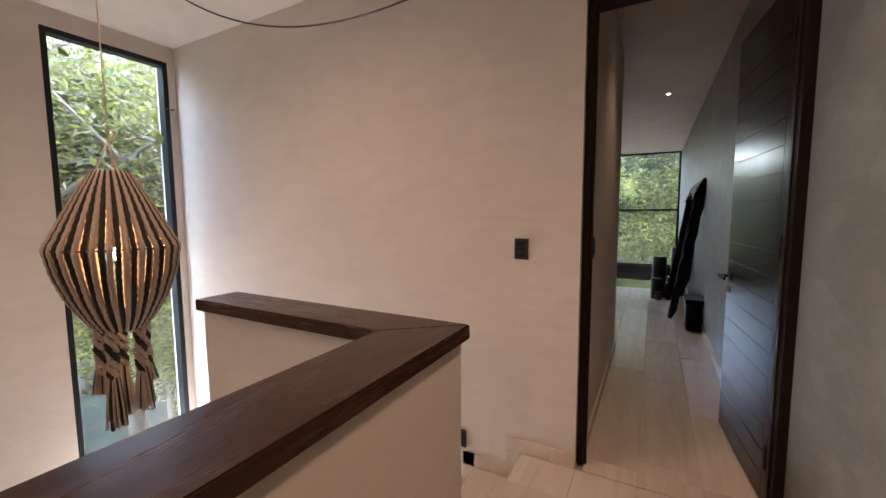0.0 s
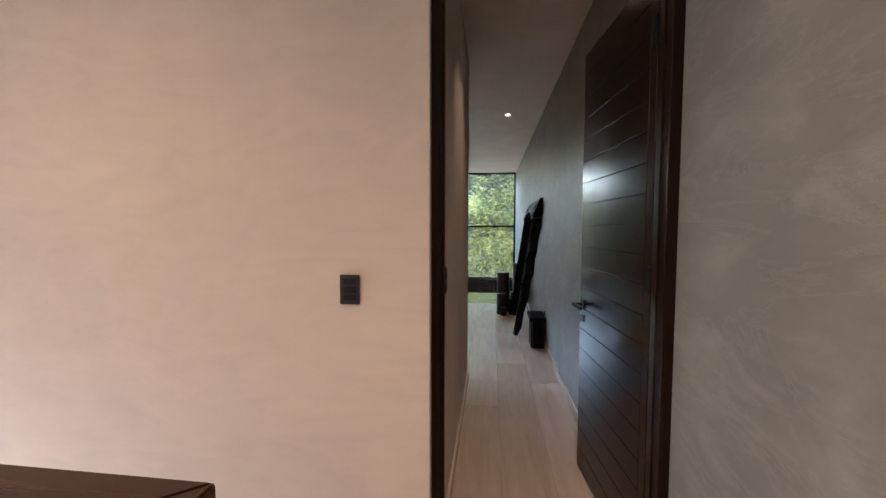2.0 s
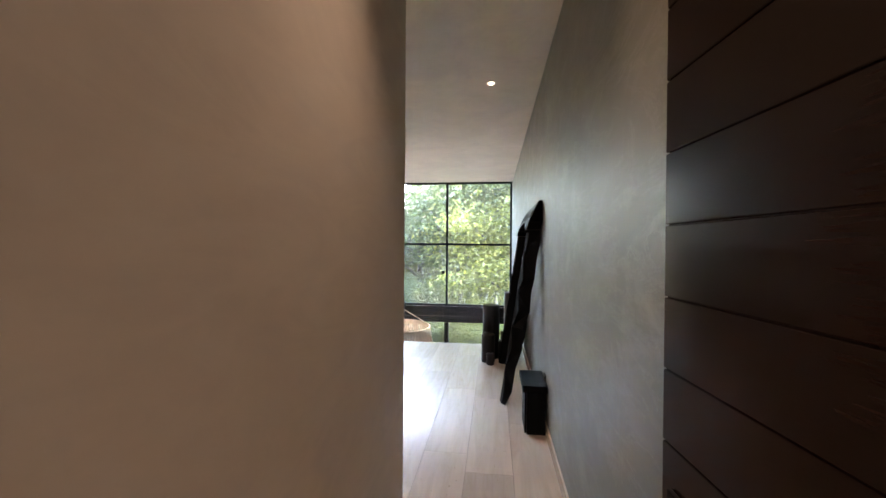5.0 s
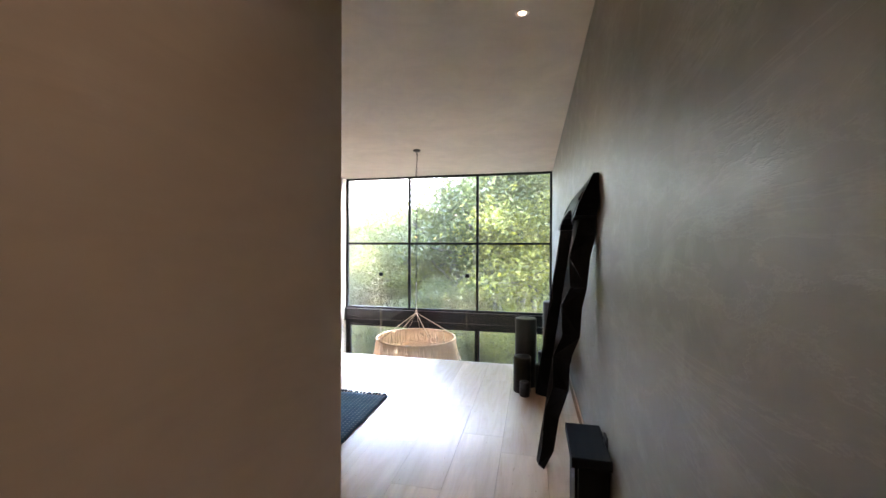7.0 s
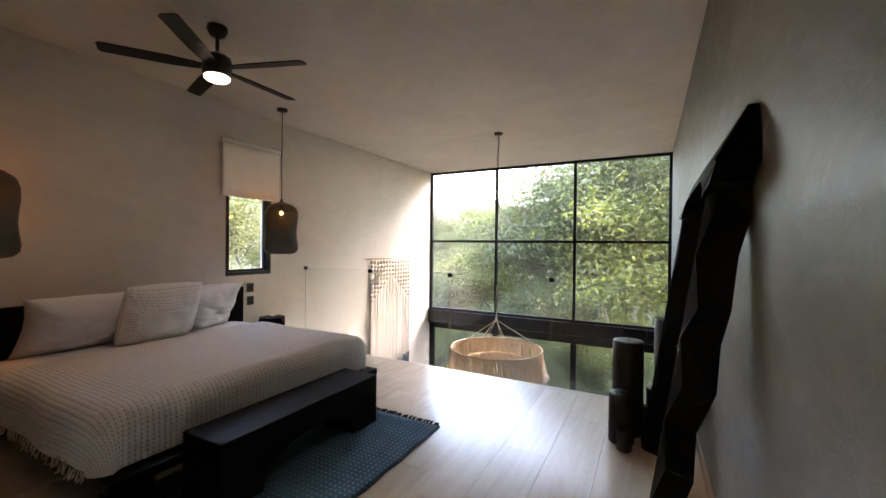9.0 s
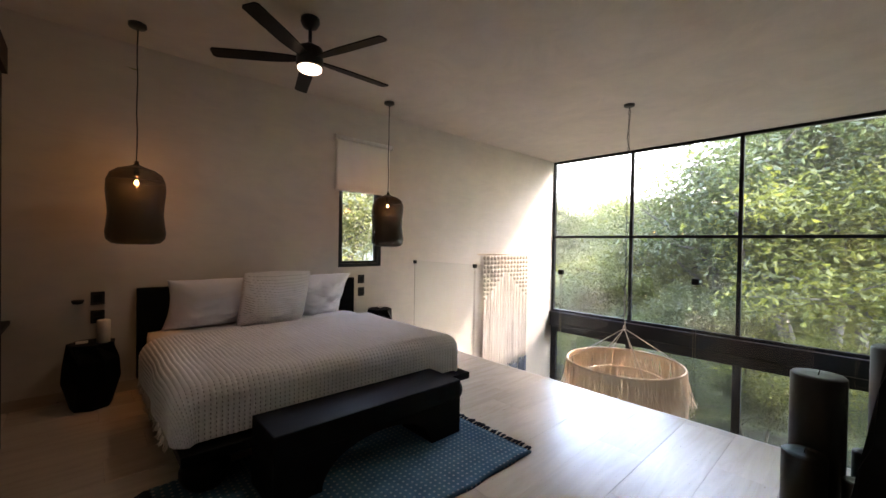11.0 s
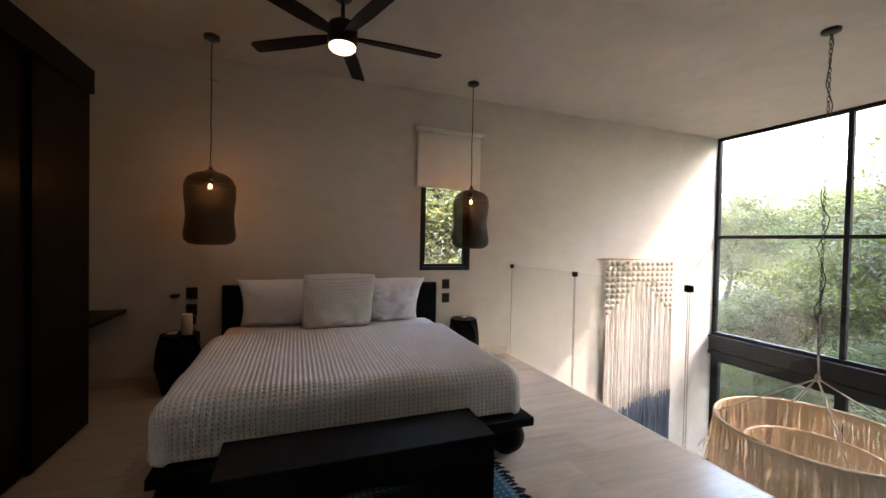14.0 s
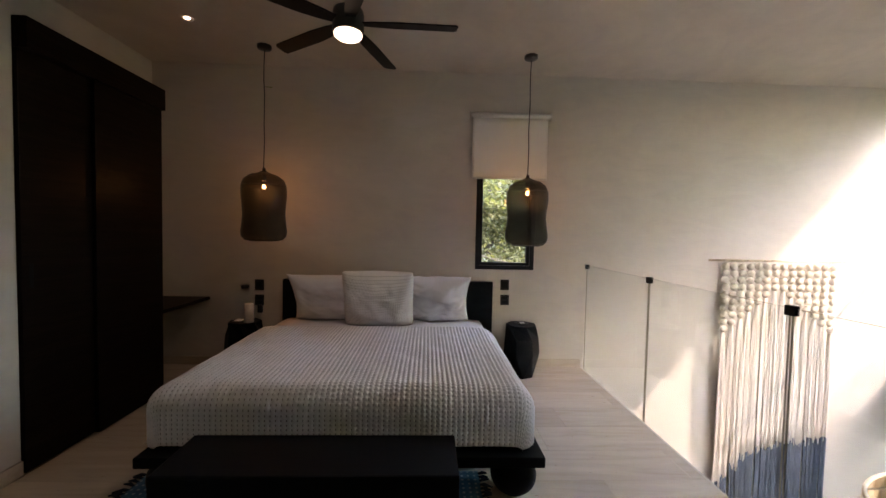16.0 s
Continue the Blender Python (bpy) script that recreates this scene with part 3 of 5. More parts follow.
def tree(x, y, kind, scale, turn, label, z=LOW - 0.22):
    t = thing("tree", pose(x, y, z, 0, 0, turn), label, "tree", "trees of the surrounding forest")
    t.scale = (scale, scale, scale)
    for n, me in zip(("trunk", "crown"), KINDS[kind]):
        o = new(n, me)
        o.parent = t
    return t


TREE_LABELS = ["leafy green forest tree with a thin pale trunk", "tall green forest tree with a dense crown", "pale yellow-green tree with broad leaves", "high forest tree with spreading limbs"]
rt = random.Random(7)
# (x, y, kind, scale)
NEAR = [(0.9, 16.4, 2, 1.25), (-1.0, 17.6, 0, 1.32), (2.8, 17.5, 1, 1.3), (-2.9, 18.4, 1, 1.0), (-4.8, 20.0, 1, 0.80), (-0.2, 19.0, 3, 1.1), (1.6, 19.5, 3, 1.2), (-3.6, 23.0, 0, 1.0), (-5.4, 18.5, 2, 0.85), (0.3, 20.6, 3, 1.0), (3.6, 21.0, 3, 1.05), (-7.4, 21.5, 0, 0.7),
        (-1.8, 22.4, 1, 0.9), (-6.0, 25.0, 3, 0.66), (-10.2, 24.0, 1, 0.66), (-3.4, 27.0, 3, 0.74), (1.5, 25.0, 3, 1.1), (5.6, 25.5, 1, 1.2), (-9.5, 29.0, 3, 0.68), (-13.0, 29.0, 1, 0.72), (-14.5, 22.0, 0, 0.75),
        (-0.3, 14.6, 2, 0.55), (-2.2, 15.0, 0, 0.55), (2.0, 14.8, 0, 0.6), (-4.0, 15.8, 2, 0.5), (-6.4, 17.2, 0, 0.52),
        (-8.0, 7.3, 0, 1.0), (-9.6, 9.4, 1, 1.0), (-9.0, 5.2, 3, 0.95), (-7.4, 1.9, 1, 1.05), (-8.6, 3.6, 0, 1.15), (-8.2, -0.4, 3, 1.0), (-11.5, 1.4, 3, 1.2), (-12.0, 7.0, 3, 1.1), (-6.9, 3.4, 2, 0.75), (-12.5, 4.2, 1, 1.2)]
for x, y, k, s in NEAR:
    tree(x, y, k, s, rt.uniform(0, 360), TREE_LABELS[k])
for row, (y, n) in enumerate(((26, 10), (29, 12), (34, 13), (42, 13))):
    for i in range(n):
        tree(-38 + i * (3.9 if row < 2 else 4.4) + (8 if row == 0 else 0) + rt.uniform(-1.5, 1.5), y + rt.uniform(-2, 2), rt.choice((0, 1, 3)), (rt.uniform(0.80, 0.98) if row < 2 else rt.uniform(0.95, 1.2)), rt.uniform(0, 360), "distant green forest tree in the woods")
tree(-2.0, 12.6, 4, 1.0, 40, "low red-leaved garden shrub beside the house")
for i in range(16):
    tree(-5.2 + i * 0.48 + rt.uniform(-.2, .2), rt.uniform(13.4, 15.6), rt.choice((0, 3)), rt.uniform(0.24, 0.34), rt.uniform(0, 360), "low leafy green shrub close to the house")
for i in range(26):
    tree(rt.uniform(-11, 5.5), rt.uniform(15.0, 26), rt.choice((0, 2)), rt.uniform(0.38, 0.55), rt.uniform(0, 360), "low leafy green shrub of the forest edge", LOW - 0.8)
for i in range(24):
    tree(rt.uniform(-22, 12), rt.uniform(27, 38), rt.choice((0, 2)), rt.uniform(0.55, 0.7), rt.uniform(0, 360), "low leafy green shrub of the forest edge", LOW - 1.4)
for i in range(8):
    tree(-20 - rt.uniform(0, 6), -8 + i * 4.0, rt.choice((0, 1, 3)), rt.uniform(1.0, 1.3), rt.uniform(0, 360), "distant green forest tree in the woods")


# ---------- bedroom furniture ----------


def noise_at(x, y, z=0.0):
    return noise.noise(Vector((x, y, z)))


def soft_box(bm, a, b, r, nx, ny, nz, puff=0.0, seed=0.0, rough=0.0):
    """A rounded box of many faces; r rounds it, puff swells the middle of the upper side."""
    (x0, y0, z0), (x1, y1, z1) = a, b
    made = {}

    def vert(i, j, k):
        key = (i, j, k)
        if key not in made:
            p = Vector((x0 + (x1 - x0) * i / nx, y0 + (y1 - y0) * j / ny, z0 + (z1 - z0) * k / nz))
            c = Vector((min(max(p.x, x0 + r), x1 - r), min(max(p.y, y0 + r), y1 - r), min(max(p.z, z0 + r), z1 - r)))
            d = p - c
            if d.length > 1e-6:
                p = c + d.normalized() * min(r, d.length) if sum(abs(v) > 1e-6 for v in d) > 1 else p
            u, v = i / nx, j / ny
            p.z += puff * (16 * u * (1 - u) * v * (1 - v)) * (k / nz)
            if rough:
                p += Vector((noise_at(p.x * 5, p.y * 5, p.z * 5 + seed), noise_at(p.y * 5, p.z * 5, seed), noise_at(p.x * 6, p.y * 6, seed + 3))) * rough
            made[key] = bm.verts.new(p)
        return made[key]
    for i in range(nx):
        for j in range(ny):
            for k, flip in ((0, 1), (nz, 0)):
                q = [vert(i, j, k), vert(i + 1, j, k), vert(i + 1, j + 1, k), vert(i, j + 1, k)]
                bm.faces.new(q[::-1] if flip else q)
    for i in range(nx):
        for k in range(nz):
            for j, flip in ((0, 0), (ny, 1)):
                q = [vert(i, j, k), vert(i + 1, j, k), vert(i + 1, j, k + 1), vert(i, j, k + 1)]
                bm.faces.new(q[::-1] if flip else q)
    for j in range(ny):
        for k in range(nz):
            for i, flip in ((0, 1), (nx, 0)):
                q = [vert(i, j, k), vert(i, j + 1, k), vert(i, j + 1, k + 1), vert(i, j, k + 1)]
                bm.faces.new(q[::-1] if flip else q)


def stitched(name, c, thread, axis, pitch=0.031, dash_step=0.027, by_cloth=False):
    """Quilted cotton with rows of dark running stitches along one axis."""
    m = Mat(name, c, 0.9)
    tc = m.node("ShaderNodeTexCoord")
    sp = m.node("ShaderNodeSeparateXYZ")
    m.link(tc.outputs["UV" if by_cloth else "Object"], sp.inputs[0])
    across, along = (sp.outputs[1], sp.outputs[0]) if axis == 0 else (sp.outputs[0], sp.outputs[1])

    def wave(sock, step, shift=0.0):
        a = m.node("ShaderNodeMath", operation="MULTIPLY_ADD")
        m.link(sock, a.inputs[0])
        a.inputs[1].default_value, a.inputs[2].default_value = 1 / step, shift + 100
        f = m.node("ShaderNodeMath", operation="FRACT")
        m.link(a.outputs[0], f.inputs[0])
        return f.outputs[0]
    w = wave(across, pitch)
    add = m.node("ShaderNodeMath", operation="ADD")
    m.link(sp.outputs[2], add.inputs[0])
    m.link(along, add.inputs[1])
    dash = wave(add.outputs[0], dash_step)
    a = m.ramp(w, [(0.0, (1, 1, 1)), (0.05, (1, 1, 1)), (0.11, (0, 0, 0)), (0.89, (0, 0, 0)), (0.95, (1, 1, 1)), (1.0, (1, 1, 1))])
    b = m.ramp(dash, [(0.0, (0, 0, 0)), (0.15, (1, 1, 1)), (0.42, (1, 1, 1)), (0.6, (0, 0, 0))])
    st = m.mix(1.0, a, b, "MULTIPLY")
    n = m.noise(35, 4, 0.6, tc.outputs["Object"])
    cloth = m.ramp(n, [(0.3, shade(c, 0.93)), (0.7, shade(c, 1.05))])
    m.base(m.mix(st, cloth, thread))
    m.bump(m.noise(420, 2, 0.5, tc.outputs["Object"]), 0.3, 0.0008)
    m.bump(b, 0.2, 0.003)
    return m.m


M_QUILT = stitched("quilted_cotton", (0.87, 0.845, 0.85), (0.25, 0.215, 0.20), 0, 0.0265, 0.0235, True)
M_CUSHION = stitched("quilted_cushion", (0.84, 0.80, 0.78), (0.33, 0.28, 0.25), 1, 0.0225, 0.021)
M_FRINGE = plain("cotton_fringe", (0.70, 0.63, 0.57), 0.9, 0, 0.3, 100)


def bed():
    b = thing("bed", (0, 0, 0), "low black wooden platform bed on thick ball feet", "bed")
    part("platform", boxes(((-3.70, 4.945, 0.18), (-1.73, 6.92, 0.232)), bevel=0.006), M_CHAR_Y, b, "flat black platform board")
    for x in (-1.84, -3.5):
        for y in (5.07, 6.785):
            bm = bmesh.new()
            r = 0.118
            lathe(bm, [(0.055, 0.0)] + [(r * math.cos(a), 0.094 + r * 0.86 * math.sin(a)) for a in [radians(-55 + 11 * i) for i in range(11)]] + [(0.06, 0.181)], 28, (x, y))
            part("ball_foot", bm, M_CHAR, b, "round black ball foot", True)
    part("headboard", boxes(((-3.722, 4.935, 0.10), (-3.66, 6.965, 0.855)), bevel=0.008), M_CHAR_Y, b, "plain black headboard")
    bm = bmesh.new()
    soft_box(bm, (-3.65, 4.985, 0.233), (-1.825, 6.845, 0.505), 0.05, 12, 12, 4)
    part("mattress", bm, M_LINEN, b, "white sheeted mattress", True)


def quilt():
    """A quilt laid over the mattress: top sheet of fine ribs that falls over the foot and both sides."""
    q = thing("bed_quilt", (0, 0, 0), "off-white quilted bedspread with dark stitches, spread over the bed", "bedspread")
    x_head, x_foot, ya, yb, top = -3.12, -1.795, 4.915, 6.895, 0.525
    r, pitch = 0.115, 0.0265
    drop_foot, drop_side = 0.27, 0.27
    # arc lengths outward from the flat top
    def fold(d, drop):
        """Offset outward and down for a run d beyond the start of the bend."""
        quarter = r * math.pi / 2
        if d <= 0:
            return d, 0.0
        if d < quarter:
            a = d / r
            return r * math.sin(a), r * (1 - math.cos(a))
        return r, r + (d - quarter)
    bm = bmesh.new()
    sub = 5
    cloth = bm.loops.layers.uv.new("cloth")
    n_across = int((yb - ya - 2 * r + 2 * (r * math.pi / 2 + drop_side - r)) / pitch) * sub
    n_along = 380
    run_a = yb - ya - 2 * r + 2 * (r * math.pi / 2 + drop_side - r)
    run_l = (x_foot - r) - x_head + r * math.pi / 2 + drop_foot - r
    grid = []
    for i in range(n_along + 1):
        s = run_l * i / n_along
        row = []
        for j in range(n_across + 1):
            t = -run_a / 2 + run_a * j / n_across
            flat_half = (yb - ya) / 2 - r
            side = abs(t) - flat_half
            over = max(0.0, s - ((x_foot - r) - x_head))
            past = max(0.0, side)
            d = math.hypot(over, past)
            gone = d > r * math.pi / 2 + drop_foot - r + 0.02
            out, dz = fold(min(d, r * math.pi / 2 + drop_foot - r + 0.02), drop_foot)
            ux, uy = (over / d, past / d) if d > 0 else (0.0, 0.0)
            x = (x_foot - r) + out * ux if over > 0 else x_head + s
            y = (ya + yb) / 2 + math.copysign(min(abs(t), flat_half) + (out * uy if past > 0 else 0), t)
            # puffs between the stitches, softer where the cloth is stretched
            puff = abs(math.sin(math.pi * (t / pitch))) ** 0.7 * (0.5 + 0.5 * abs(math.sin(math.pi * (s + 0.4 * pitch * round(t / pitch)) / 0.0235)))
            rib = 0.0085 * puff * (0.8 + 0.4 * noise_at(x * 4, y * 4, 5))
            wob = 0.009 * noise_at(x * 2.6, y * 2.6, 0.3) + 0.005 * noise_at(x * 8, y * 8, 2.0)
            sag = 0.016 * (1 - min(1, abs(t) / flat_half) ** 2)
            nrm = Vector((ux * min(1, dz / r), math.copysign(uy, t) * min(1, dz / r), max(0.0, 1 - dz / r))).normalized()
            p = Vector((x, y, top - dz + (wob + sag) * max(0.0, 1 - dz / r))) + nrm * rib
            if dz > 0:
                fl = 0.016 * noise_at(x * 3.5, y * 3.5, 0.7) * min(1, dz / r)
                p += Vector((ux, math.copysign(uy, t), 0)) * fl
            p.z = max(p.z, 0.236)
            if gone:
                row.append(None)
                continue
            row.append(bm.verts.new(p))
        grid.append(row)
    for i in range(n_along):
        for j in range(n_across):
            quad = (grid[i][j], grid[i + 1][j], grid[i + 1][j + 1], grid[i][j + 1])
            if None not in quad:
                f = bm.faces.new(quad)
                for loop, (a, b) in zip(f.loops, ((i, j), (i + 1, j), (i + 1, j + 1), (i, j + 1))):
                    loop[cloth].uv = (run_l * a / n_along, -run_a / 2 + run_a * b / n_across)
    part("quilt", bm, M_QUILT, q, "ribbed and stitched cotton quilt", True)
    bm = bmesh.new()
    rr = random.Random(5)
    for k in range(52):
        x = -3.08 + k * 0.0235
        for y in (ya - 0.004,):
            z = 0.262 + rr.uniform(-.01, .012)
            tube(bm, [(x, y, z), (x + rr.uniform(-.012, .012), y - rr.uniform(0.0, .02), z - 0.035), (x + rr.uniform(-.02, .02), y - rr.uniform(0, .03), z - rr.uniform(.035, .055))], [0.004, 0.0035, 0.002], 5)
    part("fringe", bm, M_FRINGE, q, "short cotton fringe", True)


def pillow_mesh(w, h, t, seed, crumple=0.008, res=26, ear=0.11, rounding=0.0):
    """A stuffed pillow lying flat: w along y, h along x, thickness t."""
    bm = bmesh.new()
    for sgn in (1, -1):
        g = []
        for i in range(res + 1):
            row = []
            for j in range(res + 1):
                u, v = i / res * 2 - 1, j / res * 2 - 1
                e = (max(0.0, 1 - abs(u) ** 2.6) * max(0.0, 1 - abs(v) ** 2.6)) ** 0.62
                pinch = 1 - ear * (1 - u * u) * abs(v) ** 3
                pinch2 = 1 - ear * (1 - v * v) * abs(u) ** 3
                wr = noise_at(u * 2.3 + seed, v * 2.3, sgn) * crumple * 1.6 + abs(noise_at(u * 5 + seed, v * 3.5, sgn + 5)) * crumple
                corner = 1 - rounding * (u * v) ** 6
                row.append(bm.verts.new((u * h / 2 * pinch2 * corner, v * w / 2 * pinch * corner, sgn * (t / 2 * e + wr * e))))
            g.append(row)
        for i in range(res):
            for j in range(res):
                q = (g[i][j], g[i + 1][j], g[i + 1][j + 1], g[i][j + 1])
                bm.faces.new(q if sgn > 0 else q[::-1])
    bmesh.ops.remove_doubles(bm, verts=bm.verts[:], dist=0.0008)
    return bm


def pillows():
    for y, turn, seed, w in ((5.45, 1.5, 1.0, 0.68), (6.39, -3.0, 6.0, 0.62)):
        p = thing("pillow", pose(-3.46, y, 0.715, 0, -58, turn), "white cotton pillow propped against the headboard" if seed < 3 else "white crumpled pillow leaning on the headboard", "pillow", "white bed pillows")
        part("pillowcase", pillow_mesh(w + 0.04, 0.54, 0.23, seed, 0.038 if seed > 3 else 0.020, 40), M_LINEN, p, "", True)
    c = thing("cushion", pose(-3.245, 5.905, 0.745, 0, -68, 1.0), "square off-white stitched fringed cushion leaning on the pillows", "cushion")
    part("cushion_cover", pillow_mesh(0.61, 0.55, 0.28, 3.3, 0.016, 40, 0.03, 0.05), M_CUSHION, c, "", True)
    bm = bmesh.new()
    rr = random.Random(9)
    for k in range(60):
        y = -0.285 + k * 0.0095
        tube(bm, [(0.218, y, 0.0), (0.236, y + rr.uniform(-.006, .006), 0.005), (0.25, y + rr.uniform(-.01, .01), 0.012)], [0.0035, 0.003, 0.002], 4)
    part("fringe", bm, M_FRINGE, c, "short cream fringe", True)


def bench():
    b = thing("bench", (0, 0, 0), "long black arched wooden bench at the foot of the bed", "bench")
    x0, x1, y0, y1, h = -1.705, -1.385, 5.25, 6.465, 0.362
    part("seat", boxes(((x0, y0, 0.236), (x1, y1, h)), bevel=0.008), M_CHAR_Y, b, "thick black bench top")
    mid, half = (y0 + y1) / 2, (y1 - y0) / 2 - 0.24
    for s in (-1, 1):
        out = [(mid + s * (y1 - y0) / 2, 0.0), (mid + s * (y1 - y0) / 2, 0.237), (mid, 0.237)]
        for i in range(11):
            a = math.pi / 2 * (1 - i / 10)
            out.append((mid + s * half * math.cos(a), 0.215 * math.sin(a) ** 0.85 if i < 10 else 0.0))
        bm = bmesh.new()
        prism(bm, out if s < 0 else out[::-1], 0, x0 + 0.004, x1 - 0.004)
        part("leg", bm, M_CHAR_Y, b, "solid black leg with a curved haunch")

def rug():
    m = Mat("indigo_weave", (0.05, 0.10, 0.17), 0.95)
    tc = m.node("ShaderNodeTexCoord")
    mp = m.node("ShaderNodeMapping")
    mp.inputs["Scale"].default_value = (1 / 0.034, 1 / 0.034, 0)
    m.link(tc.outputs["Object"], mp.inputs["Vector"])
    vo = m.node("ShaderNodeTexVoronoi")
    vo.inputs["Randomness"].default_value = 0.0
    vo.inputs["Scale"].default_value = 1.0
    m.link(mp.outputs[0], vo.inputs["Vector"])
    dots = m.ramp(vo.outputs["Distance"], [(0.14, (1, 1, 1)), (0.24, (0, 0, 0))])
    n = m.noise(9, 5, 0.6, tc.outputs["Object"])
    cloth = m.ramp(n, [(0.3, (0.030, 0.105, 0.19)), (0.7, (0.055, 0.165, 0.27))])
    m.base(m.mix(dots, cloth, (0.28, 0.36, 0.42)))
    m.bump(dots, 0.4, 0.002)
    m.bump(m.noise(300, 2, 0.5, tc.outputs["Object"]), 0.4, 0.001)
    r = thing("rug", (0, 0, 0), "indigo woven rug with pale dots and knotted fringe on travertine", "rug")
    x0, x1, y0, y1 = -1.98, -0.925, 4.85, 6.62
    bm = bmesh.new()
    nx, ny = 24, 40
    g = [[bm.verts.new((x0 + (x1 - x0) * i / nx + 0.012 * noise_at(j * .3, 7), y0 + (y1 - y0) * j / ny + 0.01 * noise_at(i * .4, 3),
                        0.012 + 0.0025 * noise_at(i * .5, j * .5))) for j in range(ny + 1)] for i in range(nx + 1)]
    for i in range(nx):
        for j in range(ny):
            bm.faces.new((g[i][j], g[i + 1][j], g[i + 1][j + 1], g[i][j + 1]))
    ex = bmesh.ops.extrude_face_region(bm, geom=bm.faces[:])
    for v in ex["geom"]:
        if isinstance(v, bmesh.types.BMVert):
            v.co.z = 0.001
    part("weave", bm, m.m, r, "", True)
    rr = random.Random(4)
    yarn = plain("navy_yarn", (0.018, 0.03, 0.05), 0.95, 0, 0.3, 100)
    for y, s in ((y1, 1), (y0, -1)):
        bm = bmesh.new()
        for k in range(34):
            x = x0 + 0.02 + (x1 - x0 - 0.04) * k / 33
            dx = rr.uniform(-.022, .022)
            tube(bm, [(x, y - .004 * s, 0.008), (x + dx * .4, y + .022 * s, 0.014), (x + dx, y + s * rr.uniform(.045, .07), 0.006)], [0.006, 0.009, 0.004], 6)
        part("fringe", bm, yarn, r, "knotted navy fringe", True)


def side_table(x, y, label):
    t = thing("side_table", (x, y, 0), label, "side table", "faceted side tables")
    bm = bmesh.new()
    n, rings = 7, []
    for r, z, tw in ((0.125, 0.0, 0), (0.175, 0.22, 25), (0.165, 0.36, 25), (0.145, 0.485, 5)):
        rings.append([bm.verts.new((r * math.cos(2 * math.pi * i / n + radians(tw)), r * math.sin(2 * math.pi * i / n + radians(tw)), z)) for i in range(n)])
    for a, b in zip(rings, rings[1:]):
        for i in range(n):
            j = (i + 1) % n
            bm.faces.new((a[i], a[j], b[i]))
            bm.faces.new((a[j], b[j], b[i]))
    bm.faces.new(rings[0][::-1])
    bm.faces.new(rings[-1])
    bmesh.ops.bevel(bm, geom=bm.edges[:], offset=0.004, segments=1, affect="EDGES")
    part("body", bm, M_CHAR, t, "faceted black body")


side_table(-3.50, 7.215, "black faceted side table beside the bed, a dish on it")
side_table(-3.50, 4.655, "black faceted side table beside the bed, a candle on it")
bed()
quilt()
pillows()
bench()
rug()

d = thing("dish", (-3.49, 7.22, 0.486), "small shallow dark tray with a pale card in it", "tray")
bm = bmesh.new()
lathe(bm, [(0.05, 0.0), (0.062, 0.012), (0.058, 0.012), (0.048, 0.004)], 20)
part("tray", bm, M_SWITCH, d, "", True)
part("card", boxes(((-0.03, -0.02, 0.0125), (0.03, 0.02, 0.016))), M_WHITE, d, "pale card")
d = thing("candle", (-3.44, 4.72, 0.486), "white cylinder candle standing on the side table", "candle")
bm = bmesh.new()
lathe(bm, [(0.036, 0.0), (0.04, 0.004), (0.04, 0.165), (0.036, 0.17), (0.028, 0.162)], 28)
part("candle_body", bm, plain("white_wax", (0.62, 0.58, 0.54), 0.5), d, "", True)
d = thing("card", (-3.52, 4.60, 0.486), "small white card lying flat on the side table", "card")
part("sheet", boxes(((-0.05, -0.035, 0.0005), (0.05, 0.035, 0.002))), M_WHITE, d)


def wall_plate(x, y, z, face, label, w=0.086, h=0.104, keys=2, name="switch_plate"):
    """A wall plate with its key strips. face: the way it looks, as degrees about z from +x."""
    s = thing(name, pose(x, y, z, 0, 0, face), label, "wall switch", "black switch and socket plates")
    part("plate", boxes(((0.0, -w / 2, -h / 2), (0.009, w / 2, h / 2)), bevel=0.002), M_SWITCH, s)
    for k in range(keys):
        zc = (k - (keys - 1) / 2) * h * 0.8 / keys
        part("key", boxes(((0.009, -w * 0.32, zc - h * 0.3 / keys), (0.0125, w * 0.32, zc + h * 0.3 / keys)), bevel=0.001, seg=1), M_BLACK, s)


wall_plate(XW, 7.093, 0.825, 0, "square black switch plate above the side table", keys=1)
wall_plate(XW, 7.096, 0.673, 0, "square black socket plate above the side table", keys=2)
wall_plate(XW, 4.692, 0.787, 0, "square black switch plate above the side table", keys=1)
wall_plate(XW, 4.692, 0.640, 0, "square black socket plate above the side table", keys=2)
wall_plate(-0.456, YD0, 1.185, -90, "black three-key switch plate on the warm plaster wall", 0.078, 0.115, 3)
wall_plate(-0.125, 2.368, 1.182, 0, "black two-key switch plate inside the corridor", 0.078, 0.118, 2)
wall_plate(XE, 5.375, 0.36, 180, "black socket plate low on the grey wall", 0.075, 0.11, 2)
wall_plate(-0.835, YD0, -0.015, -90, "small black step light above the stair skirting", 0.085, 0.11, 1)
h = thing("wall_hook", (XW, 4.575, 0.775), "small black half-round reading lamp head on the wall", "reading lamp")
bm = bmesh.new()
lathe(bm, [(0.008, -0.022), (0.03, -0.018), (0.038, 0.0), (0.038, 0.012)], 20, (0.05, 0))
add_box(bm, (0.0, -0.008, -0.004), (0.03, 0.008, 0.008))
part("lamp_head", bm, M_SWITCH, h, "", True)
h = thing("charger", (XW + 0.010, 4.71, 0.565), "small black plug adapter hanging at the socket", "charger")
